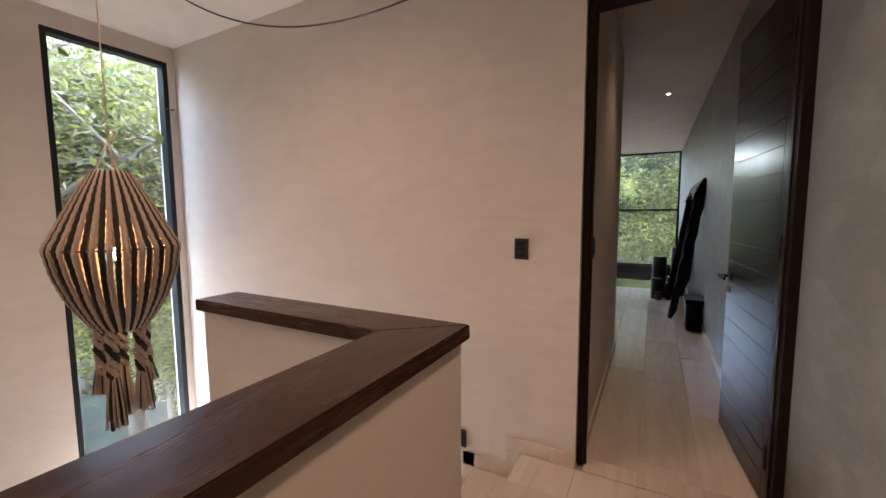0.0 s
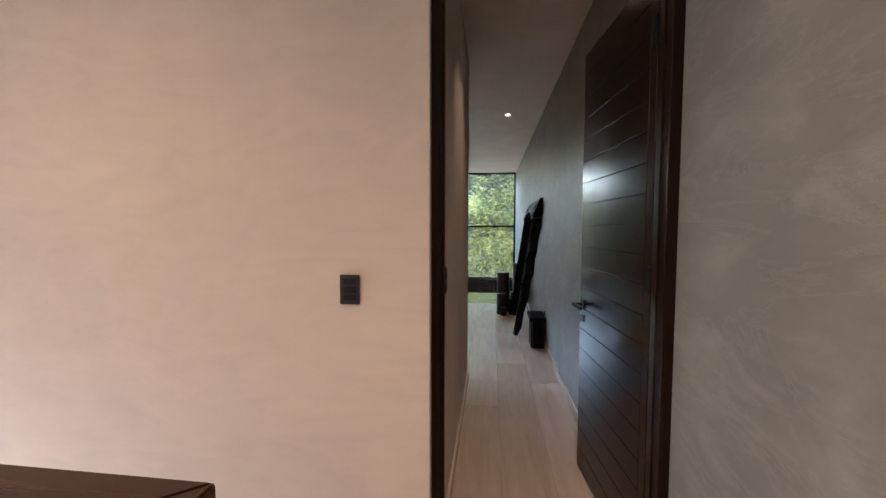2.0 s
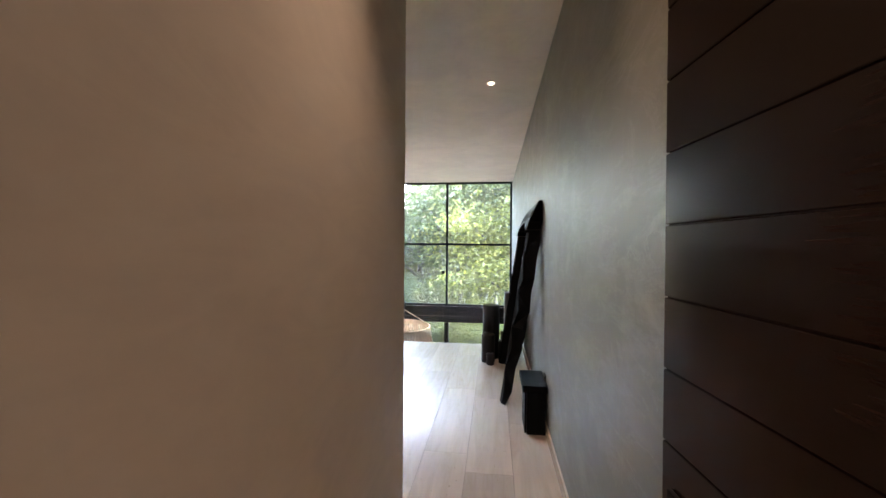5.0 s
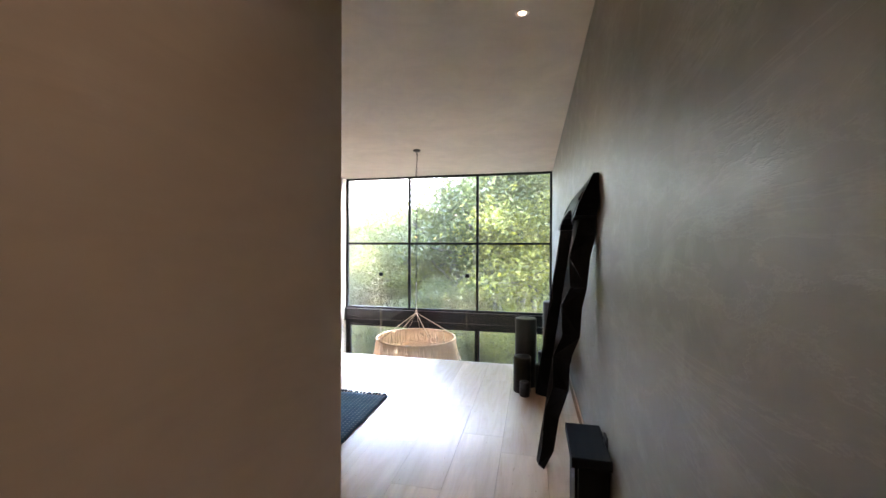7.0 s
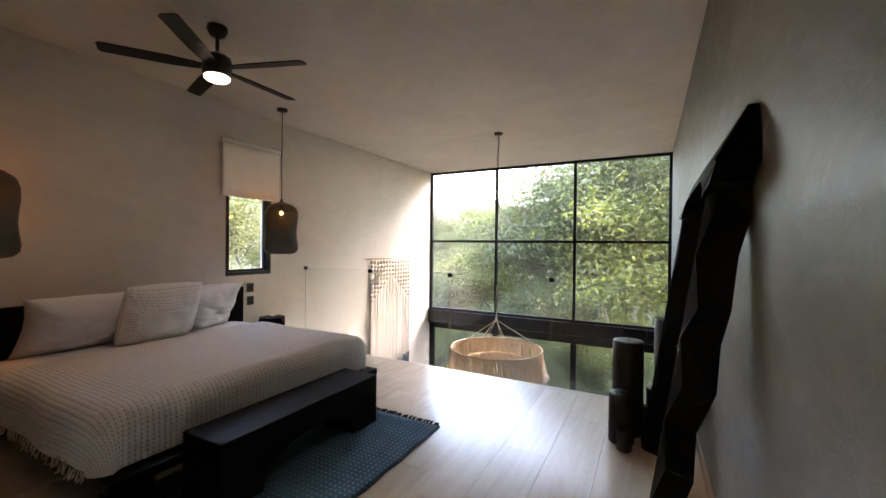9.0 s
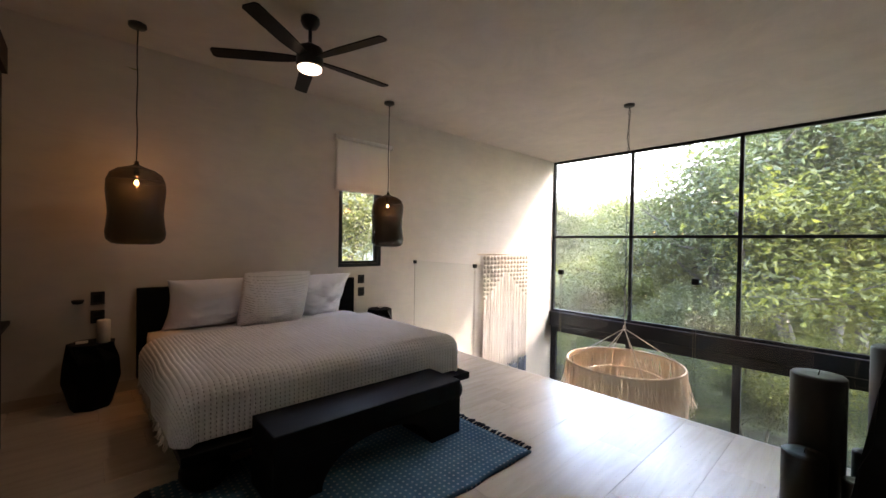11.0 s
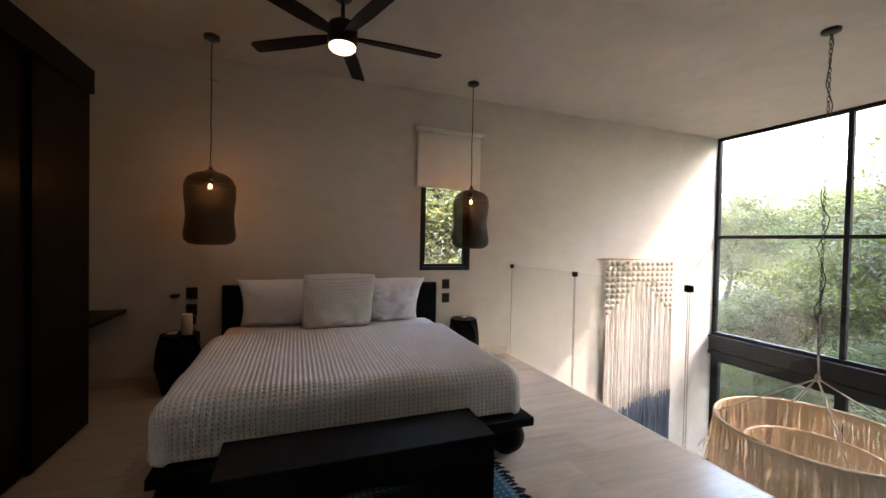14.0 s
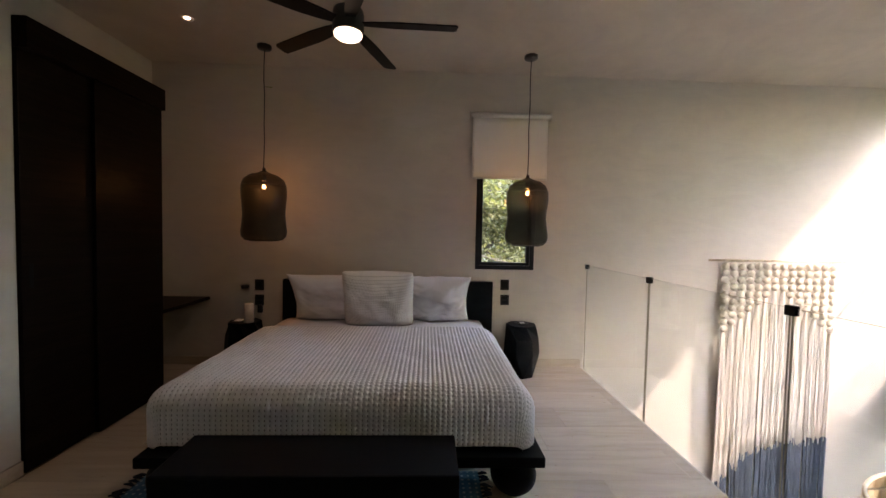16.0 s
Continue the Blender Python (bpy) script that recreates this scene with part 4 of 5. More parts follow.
part("plug", boxes(((0.0, -0.022, -0.045), (0.035, 0.022, 0.03)), bevel=0.006), M_SWITCH, h)


def blind():
    b = thing("roller_blind", (0, 0, 0), "cream roller blind half drawn over the narrow window", "roller blind")
    bm = bmesh.new()
    tube(bm, [(XW + 0.045, 6.725, 2.475), (XW + 0.045, 7.485, 2.475)], 0.024, 20)
    part("roller", bm, M_WHITE, b, "white roller tube", True)
    for y in (6.71, 7.488):
        part("bracket", boxes(((XW, y, 2.445), (XW + 0.07, y + 0.012, 2.505)), bevel=0.003), M_WHITE, b, "white bracket")
    bm = bmesh.new()
    n = 24
    g = [[bm.verts.new((XW + 0.022 + 0.002 * math.sin(j * .8 + i * .3), 6.735 + 0.74 * j / n, 1.872 + (2.475 - 1.872) * i / 6)) for j in range(n + 1)] for i in range(7)]
    for i in range(6):
        for j in range(n):
            bm.faces.new((g[i][j], g[i + 1][j], g[i + 1][j + 1], g[i][j + 1]))
    bm.normal_update()
    bmesh.ops.solidify(bm, geom=bm.faces[:], thickness=0.0015)
    part("fabric", bm, M_BLIND, b, "cream fabric", True)
    bm = bmesh.new()
    tube(bm, [(XW + 0.022, 6.735, 1.872), (XW + 0.022, 7.475, 1.872)], 0.008, 10)
    part("bottom_bar", bm, M_WHITE, b, "white bottom bar", True)


blind()


def pendant(y, squash):
    """Wire mesh lantern with uneven, hand-shaped sides."""
    x = -3.32
    p = thing("pendant_lamp", (x, y, 0), "black wire mesh pendant lamp, lit, hung beside the bed", "pendant lamp", "mesh pendants beside the bed")
    bm = bmesh.new()
    lathe(bm, [(0.058, CEIL), (0.058, CEIL - 0.022), (0.05, CEIL - 0.03), (0.01, CEIL - 0.034)], 28)
    part("canopy", bm, M_SWITCH, p, "round black canopy", True)
    bm = bmesh.new()
    tube(bm, [(0.004 * math.sin(k), 0.003 * math.cos(2 * k), CEIL - 0.03 - (CEIL - 1.86) * k / 8) for k in range(9)], 0.0045, 8)
    part("cord", bm, M_SWITCH, p, "black fabric cord", True)
    prof = [(0.012, 1.855), (0.016, 1.83), (0.05, 1.812), (0.115, 1.79), (0.160, 1.755), (0.181, 1.70), (0.184, 1.62), (0.176, 1.53), (0.170, 1.45), (0.176, 1.37), (0.184, 1.31), (0.178, 1.265), (0.150, 1.235), (0.115, 1.228)]
    n = 40
    bm = bmesh.new()
    fine = []
    for (r0, z0), (r1, z1) in zip(prof, prof[1:]):
        for k in range(3):
            fine.append((r0 + (r1 - r0) * k / 3, z0 + (z1 - z0) * k / 3))
    fine.append(prof[-1])
    rings = []
    for r, z in fine:
        rings.append([bm.verts.new((r * (1 + squash * noise_at(math.cos(a), math.sin(a), z * 4)) * math.cos(a), r * (1 + squash * noise_at(math.cos(a), math.sin(a), z * 4 + 9)) * math.sin(a), z))
                      for a in [2 * math.pi * i / n for i in range(n)]])
    for a, b in zip(rings, rings[1:]):
        for i in range(n):
            bm.faces.new((a[i], a[(i + 1) % n], b[(i + 1) % n], b[i]))
    part("shade", bm, M_MESH, p, "see-through black wire mesh shade", True)
    for rr_, zz in ((0.116, 1.228), (0.180, 1.70)):
        bm = bmesh.new()
        tube(bm, [(rr_ * math.cos(2 * math.pi * i / 32), rr_ * math.sin(2 * math.pi * i / 32), zz) for i in range(33)], 0.0025, 6)
        part("shade_ring", bm, M_SWITCH, p, "black wire ring", True)
    bm = bmesh.new()
    lathe(bm, [(0.016, 1.80), (0.018, 1.79), (0.018, 1.745), (0.014, 1.742)], 16)
    part("socket", bm, M_SWITCH, p, "black lamp holder", True)
    bm = bmesh.new()
    lathe(bm, [(0.012, 1.742), (0.02, 1.728), (0.03, 1.70), (0.031, 1.685), (0.024, 1.662), (0.006, 1.652)], 20)
    part("bulb", bm, M_BULBGLASS, p, "clear round bulb", True)
    bm = bmesh.new()
    lathe(bm, [(0.004, 1.712), (0.012, 1.704), (0.014, 1.692), (0.012, 1.682), (0.003, 1.674)], 10)
    part("filament", bm, M_BULB, p, "glowing filament", True)
    l = new("bulb_light", bpy.data.lights.new("bulb_light", "POINT"))
    l.data.energy, l.data.color, l.data.shadow_soft_size = 0.2, (1.0, 0.50, 0.20), 0.03
    l.matrix_world = pose(x, y, 1.69)


def mesh_fabric(name, c, holes, scale):
    """Woven wire cloth: a fine grid of threads with open gaps."""
    m = Mat(name, c, 0.5, 0.3)
    tr = m.node("ShaderNodeBsdfTransparent")
    mx = m.node("ShaderNodeMixShader")
    n = m.noise(scale, 3, 0.7, m.coords((1, 1, 2.2)))
    mr = m.node("ShaderNodeMapRange")
    mr.inputs["From Min"].default_value, mr.inputs["From Max"].default_value = 0.3, 0.7
    mr.inputs["To Min"].default_value, mr.inputs["To Max"].default_value = holes - 0.15, holes + 0.15
    m.link(n, mr.inputs["Value"])
    m.link(mr.outputs[0], mx.inputs[0])
    m.link(m.b.outputs[0], mx.inputs[1])
    m.link(tr.outputs[0], mx.inputs[2])
    m.link(mx.outputs[0], m.t.nodes["Material Output"].inputs["Surface"])
    return m.m


M_MESH = mesh_fabric("black_wire_mesh", (0.0035, 0.0035, 0.0035), 0.24, 140)
M_BULBGLASS = glass("bulb_glass", (1.0, 0.86, 0.66))
pendant(4.90, 0.05)
pendant(7.19, 0.12)


def fan():
    f = thing("ceiling_fan", (-2.33, 5.81, 0), "matte black five-blade ceiling fan with a lit round lamp", "ceiling fan")
    bm = bmesh.new()
    lathe(bm, [(0.065, CEIL), (0.068, CEIL - 0.03), (0.05, CEIL - 0.065), (0.02, CEIL - 0.08)], 28)
    part("canopy", bm, M_SWITCH, f, "black canopy", True)
    bm = bmesh.new()
    lathe(bm, [(0.013, CEIL - 0.07), (0.013, 2.66)], 14)
    part("rod", bm, M_SWITCH, f, "black rod", True)
    bm = bmesh.new()
    lathe(bm, [(0.03, 2.70), (0.055, 2.685), (0.088, 2.665), (0.094, 2.64), (0.094, 2.545), (0.088, 2.53)], 36)
    part("motor", bm, M_SWITCH, f, "black motor housing", True)
    bm = bmesh.new()
    lathe(bm, [(0.084, 2.53), (0.084, 2.515), (0.07, 2.502), (0.03, 2.498)], 32)
    part("light", bm, M_FANLIGHT, f, "glowing white diffuser", True)
    for k in range(5):
        bm = bmesh.new()
        out = [(0.085, -0.03), (0.16, -0.045), (0.30, -0.056), (0.655, -0.052), (0.67, -0.035), (0.665, 0.035), (0.645, 0.05), (0.30, 0.05), (0.16, 0.04), (0.085, 0.03)]
        prism(bm, out, 2, -0.004, 0.004)
        bmesh.ops.transform(bm, matrix=pose(0, 0, 2.59, 10, 0, 0), verts=bm.verts[:])
        bmesh.ops.transform(bm, matrix=pose(0, 0, 0, 0, 0, 19 + 72 * k), verts=bm.verts[:])
        part("blade", bm, M_IRON, f, "flat matte black blade")
    l = new("fan_lamp", bpy.data.lights.new("fan_lamp", "AREA"))
    l.data.shape, l.data.size, l.data.energy, l.data.color = "DISK", 0.15, 0.06, (1.0, 0.90, 0.80)
    l.matrix_world = pose(-2.33, 5.81, 2.492)


M_FANLIGHT = glow("fan_diffuser", (1.0, 0.82, 0.64), 0.16)
fan()


def wardrobe():
    w = thing("wardrobe", (0, 0, 0), "tall built-in wardrobe with two dark brown sliding doors", "wardrobe")
    x0, x1, y1, h = -3.01, BLK_X - 0.002, 4.25, 2.37
    part("carcass", boxes(((x0, NICHE, 0.0), (x0 + 0.02, y1 - 0.06, h)), ((x0, NICHE, h - 0.02), (x1, y1 - 0.06, h)), ((x1 - 0.02, NICHE, 0.0), (x1, y1 - 0.06, h)),
                            ((x0 + 0.02, NICHE, 0.0), (x1 - 0.02, NICHE + 0.02, h - 0.02))), M_WARD, w)
    part("top_rail", boxes(((x0 - 0.012, y1 - 0.055, 2.225), (x1, y1 + 0.022, h + 0.012)), bevel=0.003), M_WARD, w, "dark valance over the doors")
    mid = -2.40
    for a, b, yy in ((mid - 0.03, x1, y1 - 0.028), (x0, mid, y1)):
        d = part("sliding_door", boxes(((a, yy - 0.026, 0.012), (b, yy, 2.224)), bevel=0.003), M_WARD, w, "dark wood-grain sliding door")
        hx = b - 0.05 if b == x1 else a + 0.055
        part("pull", boxes(((hx - 0.012, yy, 0.99), (hx + 0.012, yy + 0.002, 1.12)), bevel=0.001, seg=1), M_CHAR, d, "recessed black pull")


wardrobe()
s = thing("wall_shelf", (0, 0, 0), "dark wooden shelf board fixed in the niche beside the wardrobe", "shelf")
part("board", boxes(((XW, NICHE + 0.013, 0.635), (-3.015, 4.22, 0.665)), bevel=0.004), M_WARD, s)


def candles():
    def candle(x, y, r, h, label):
        c = thing("pillar_candle", (x, y, 0), label, "candle", "black pillar candles")
        bm = bmesh.new()
        n = 36
        prof = [(r - 0.006, 0.0), (r, 0.006), (r, h - 0.008), (r - 0.006, h), (r * 0.5, h - 0.004)]
        lathe(bm, prof, n)
        for v in bm.verts:
            v.co.x += 0.0015 * noise_at(v.co.z * 6, x * 9)
        part("wax", bm, M_CANDLE, c, "smooth black wax", True)
        bm = bmesh.new()
        tube(bm, [(0, 0, h - 0.006), (0.002, 0.001, h + 0.01), (0.006, 0.003, h + 0.022)], 0.0018, 6)
        part("wick", bm, M_SWITCH, c, "short wick", True)
    candle(0.292, 7.235, 0.104, 0.665, "tall wide black pillar candle standing on travertine")
    candle(0.262, 7.055, 0.082, 0.335, "medium black pillar candle standing before a taller one")
    candle(0.288, 6.935, 0.046, 0.135, "short thin black candle standing in front of the cluster")
    candle(0.575, 7.50, 0.115, 0.80, "tallest black pillar candle standing by the grey wall")
    candle(0.455, 7.29, 0.046, 0.33, "slim black candle standing among taller ones")
    candle(0.425, 7.12, 0.042, 0.25, "slim short black candle standing among taller ones")


candles()


def stool():
    s = thing("stool", (0, 0, 0), "small black block stool with slab top by the wall", "stool")
    part("top", boxes(((0.54, 5.20, 0.325), (0.722, 5.585, 0.375)), bevel=0.006), M_CHAR_Y, s, "flat black slab top")
    part("body", boxes(((0.575, 5.235, 0.0), (0.712, 5.545, 0.325)), bevel=0.004), M_CHAR, s, "black block body")
    part("side_panel", boxes(((0.56, 5.26, 0.0), (0.575, 5.52, 0.32)), bevel=0.003), M_CHAR, s)


stool()


def yoke():
    """Two carved uprights with scalloped edges under a notched cross beam, leaning on the wall."""
    y = thing("carved_wood_frame", (0, 0, 0), "tall black carved wooden frame leaning on the grey wall", "wooden sculpture")

    def at(v, yy, off):
        """v: height; off: how far behind the front face, towards the wall."""
        return (X_LOW + (X_HIGH - X_LOW) * v / 1.5 + off, yy, v)

    X_LOW, X_HIGH = 0.385, 0.60

    def leg(y_bot, y_topp, wide, profile):
        """A post with one sharp front arris and a flank cut in long triangular facets; profile: (height, depth, width of the facet)."""
        bm = bmesh.new()
        prev = None
        top = profile[-1][0]
        for i, (v, d, facet) in enumerate(profile):
            ya = y_bot + (y_topp - y_bot) * v / top + wide / 2
            deep = [at(v, ya - wide, d), at(v, ya, d * 0.95)]
            deep = [(min(p[0], XE - 0.006), p[1], p[2]) for p in deep]
            cut = at(v, ya - wide * (0.1 + 0.55 * facet), d * 0.30 * facet)
            ring = [bm.verts.new(p) for p in (at(v, ya, 0.0), cut, *deep)]
            if prev:
                for q in range(4):
                    a, b, c, e = prev[q], prev[(q + 1) % 4], ring[(q + 1) % 4], ring[q]
                    if i % 2:
                        bm.faces.new((a, b, c))
                        bm.faces.new((a, c, e))
                    else:
                        bm.faces.new((a, b, e))
                        bm.faces.new((b, c, e))
            else:
                bm.faces.new(ring[::-1])
            prev = ring
        bm.faces.new(prev)
        part("leg", bm, M_CHAR, y, "faceted scalloped black leg")
    leg(5.80, 5.76, 0.105, [(0.0, 0.045, 0.9), (0.12, 0.085, 0.7), (0.33, 0.085, 0.0), (0.50, 0.115, 0.8), (0.68, 0.095, 0.0), (0.83, 0.13, 0.85), (1.0, 0.115, 0.0), (1.12, 0.125, 0.9), (1.31, 0.115, 0.0), (1.44, 0.155, 0.5), (1.56, 0.19, 0.5)])
    leg(6.98, 6.98, 0.105, [(0.0, 0.14, 0.5), (0.10, 0.20, 0.6), (0.34, 0.26, 0.0), (0.46, 0.26, 0.3), (0.70, 0.28, 0.0), (0.86, 0.28, 0.3), (1.10, 0.28, 0.0), (1.26, 0.2, 0.2), (1.56, 0.15, 0.0)])
    # cross beam with an arch between the legs and raised teeth on top; it thins towards the top
    bm = bmesh.new()
    pts = [(5.66, 1.55), (5.60, 1.61), (5.63, 1.79), (5.68, 1.795)]
    for k in range(4):
        c = 5.93 + k * 0.30
        pts += [(c - 0.06, 1.665), (c - 0.03, 1.78), (c + 0.04, 1.78), (c + 0.11, 1.66)]
    pts += [(7.16, 1.74), (7.18, 1.54), (7.06, 1.52)]
    for i in range(9):
        a = math.pi * i / 8
        pts.append((6.38 + 0.54 * math.cos(a), 1.52 + 0.12 * math.sin(a)))
    pts.append((5.76, 1.54))
    front = [bm.verts.new(at(v, u, -0.012 + 0.065 * max(0.0, (v - 1.6) / 0.2))) for u, v in pts]
    back = [bm.verts.new((min(XE - 0.004, at(v, u, 0.105)[0]), u, v)) for u, v in pts]
    bm.faces.new(front)
    bm.faces.new(back[::-1])
    for i in range(len(pts)):
        bm.faces.new((front[i], front[(i + 1) % len(pts)], back[(i + 1) % len(pts)], back[i]))
    bmesh.ops.triangulate(bm, faces=[f for f in bm.faces if len(f.verts) > 4])
    part("cross_beam", bm, M_CHAR_Y, y, "notched black cross beam")

yoke()

# ---------- the double-height side: chandelier and wall hanging ----------


def fibre(name, c1, c2, trans):
    m = Mat(name, c1, 0.8)
    geo = m.node("ShaderNodeNewGeometry")
    col = m.ramp(geo.outputs["Random Per Island"], [(0.0, c2), (1.0, c1)])
    m.base(col)
    tr = m.node("ShaderNodeBsdfTranslucent")
    m.link(col, tr.inputs["Color"])
    mx = m.node("ShaderNodeMixShader")
    mx.inputs[0].default_value = trans
    m.link(m.b.outputs[0], mx.inputs[1])
    m.link(tr.outputs[0], mx.inputs[2])
    m.link(mx.outputs[0], m.t.nodes["Material Output"].inputs["Surface"])
    return m.m


M_RAFFIA = fibre("raffia", (0.95, 0.86, 0.73), (0.86, 0.73, 0.57), 0.5)


def raffia_skirt(bm, r, z_top, length, n, seed, size=11):
    """Strands knotted over a hoop, drawn together in uneven tufts, with stray ends."""
    rr = random.Random(seed)
    tufts = n // size
    marks = [(rr.uniform(-.35, .35), rr.uniform(-.020, .022), rr.uniform(0.22, 0.45), rr.uniform(.55, .95), rr.uniform(.82, 1.08)) for _ in range(tufts)]
    for k in range(n):
        tuft = min(tufts - 1, k // size)
        shift, bulge, where, gather, hang = marks[tuft]
        tc = (tuft + 0.5 + shift) * size / n * 2 * math.pi
        a0 = 2 * math.pi * k / n
        stray = rr.random() < 0.05
        ln = length * hang * rr.uniform(0.8, 1.04)
        w = rr.uniform(0.004, 0.009)
        prev = None
        ph = rr.uniform(0, 6.28)
        flare = rr.uniform(.05, .11) if stray else 0.03 * rr.uniform(.3, 1)
        for i in range(8):
            f = i / 7
            pull = gather * math.exp(-((f - where) / 0.2) ** 2)
            a = a0 + (tc - a0) * pull + 0.016 * math.sin(ph + 4 * f) * f * 2
            rad = r + 0.008 * math.sin(ph + 4 * f) + bulge * math.sin(min(1, f * 1.4) * math.pi * .75) + flare * f * f
            z = z_top - ln * f
            t = Vector((-math.sin(a), math.cos(a), 0.0)) * w * (1 - 0.6 * f)
            t += Vector((math.cos(a), math.sin(a), 0.0)) * w * 0.8 * math.sin(ph + 6 * f)
            c = Vector((rad * math.cos(a), rad * math.sin(a), z))
            cur = (bm.verts.new(c - t), bm.verts.new(c + t))
            if prev:
                bm.faces.new((prev[0], prev[1], cur[1], cur[0]))
            prev = cur


def chandelier():
    x, y = -1.425, 9.16
    c = thing("chandelier", (x, y, 0), "large round raffia-fringed chandelier hanging on a black chain", "chandelier")
    bm = bmesh.new()
    lathe(bm, [(0.058, CEIL), (0.058, CEIL - 0.02), (0.045, CEIL - 0.028), (0.01, CEIL - 0.03)], 24)
    part("canopy", bm, M_SWITCH, c, "round black canopy", True)
    bm = bmesh.new()
    n = 70
    for k in range(n):
        z = CEIL - 0.035 - k * 0.0345
        ang = 0 if k % 2 else math.pi / 2
        pts = []
        for i in range(9):
            a = 2 * math.pi * i / 8
            pts.append((0.009 * math.cos(a) * math.cos(ang), 0.009 * math.cos(a) * math.sin(ang), z - 0.018 + 0.022 * math.sin(a)))
        tube(bm, pts, 0.0024, 4, False)
    part("chain", bm, M_SWITCH, c, "black link chain")
    bm = bmesh.new()
    rr = random.Random(2)
    tube(bm, [(0.02 * math.sin(k * 1.1) * (1 if k % 3 else 1.8), 0.016 * math.cos(k * 1.7), CEIL - 0.03 - k * (CEIL - 0.36) / 34) for k in range(35)], 0.0032, 5)
    part("flex", bm, M_SWITCH, c, "loose twisted black flex", True)
    R, zr = 0.612, -0.045
    bm = bmesh.new()
    lathe(bm, [(0.012, 0.37), (0.018, 0.35), (0.018, 0.33), (0.01, 0.31)], 12)
    tube(bm, [(0.006 * math.sin(k), 0.006 * math.cos(k * 1.3), 0.33 + 0.06 * k) for k in range(9)], 0.007, 6)
    for k in range(4):
        a = radians(40 + 90 * k)
        tube(bm, [(0.01 * math.cos(a), 0.01 * math.sin(a), 0.33), (R * math.cos(a), R * math.sin(a), zr)], 0.006, 6)
        if k < 2:
            a += 0.9 + 1.1 * k
            tube(bm, [(0.006 * math.cos(a), 0.006 * math.sin(a), 0.33), (0.42 * math.cos(a), 0.42 * math.sin(a), -0.22)], 0.003, 6)
    part("rope", bm, M_ROPE, c, "pale rope slings", True)
    for r, z, w in ((R, zr, 0.011), (0.42, -0.22, 0.009)):
        bm = bmesh.new()
        tube(bm, [(r * math.cos(2 * math.pi * i / 64), r * math.sin(2 * math.pi * i / 64), z) for i in range(65)], w, 8, False)
        part("hoop", bm, M_HOOP, c, "pale wooden hoop", True)
    bm = bmesh.new()
    raffia_skirt(bm, R, zr, 0.47, 2600, 1, 20)
    part("raffia_fringe", bm, M_RAFFIA, c, "long straw-coloured raffia fringe")
    bm = bmesh.new()
    raffia_skirt(bm, 0.42, -0.22, 0.42, 1500, 2, 18)
    part("raffia_fringe", bm, M_RAFFIA, c, "straw-coloured inner fringe")
    bm = bmesh.new()
    lathe(bm, [(0.02, -0.28), (0.045, -0.32), (0.045, -0.35), (0.02, -0.38)], 14)
    part("bulb", bm, M_FANLIGHT, c, "glowing bulb", True)


M_HOOP = wood("pale_hoop", (0.68, 0.56, 0.42), 0.6, 2)
chandelier()


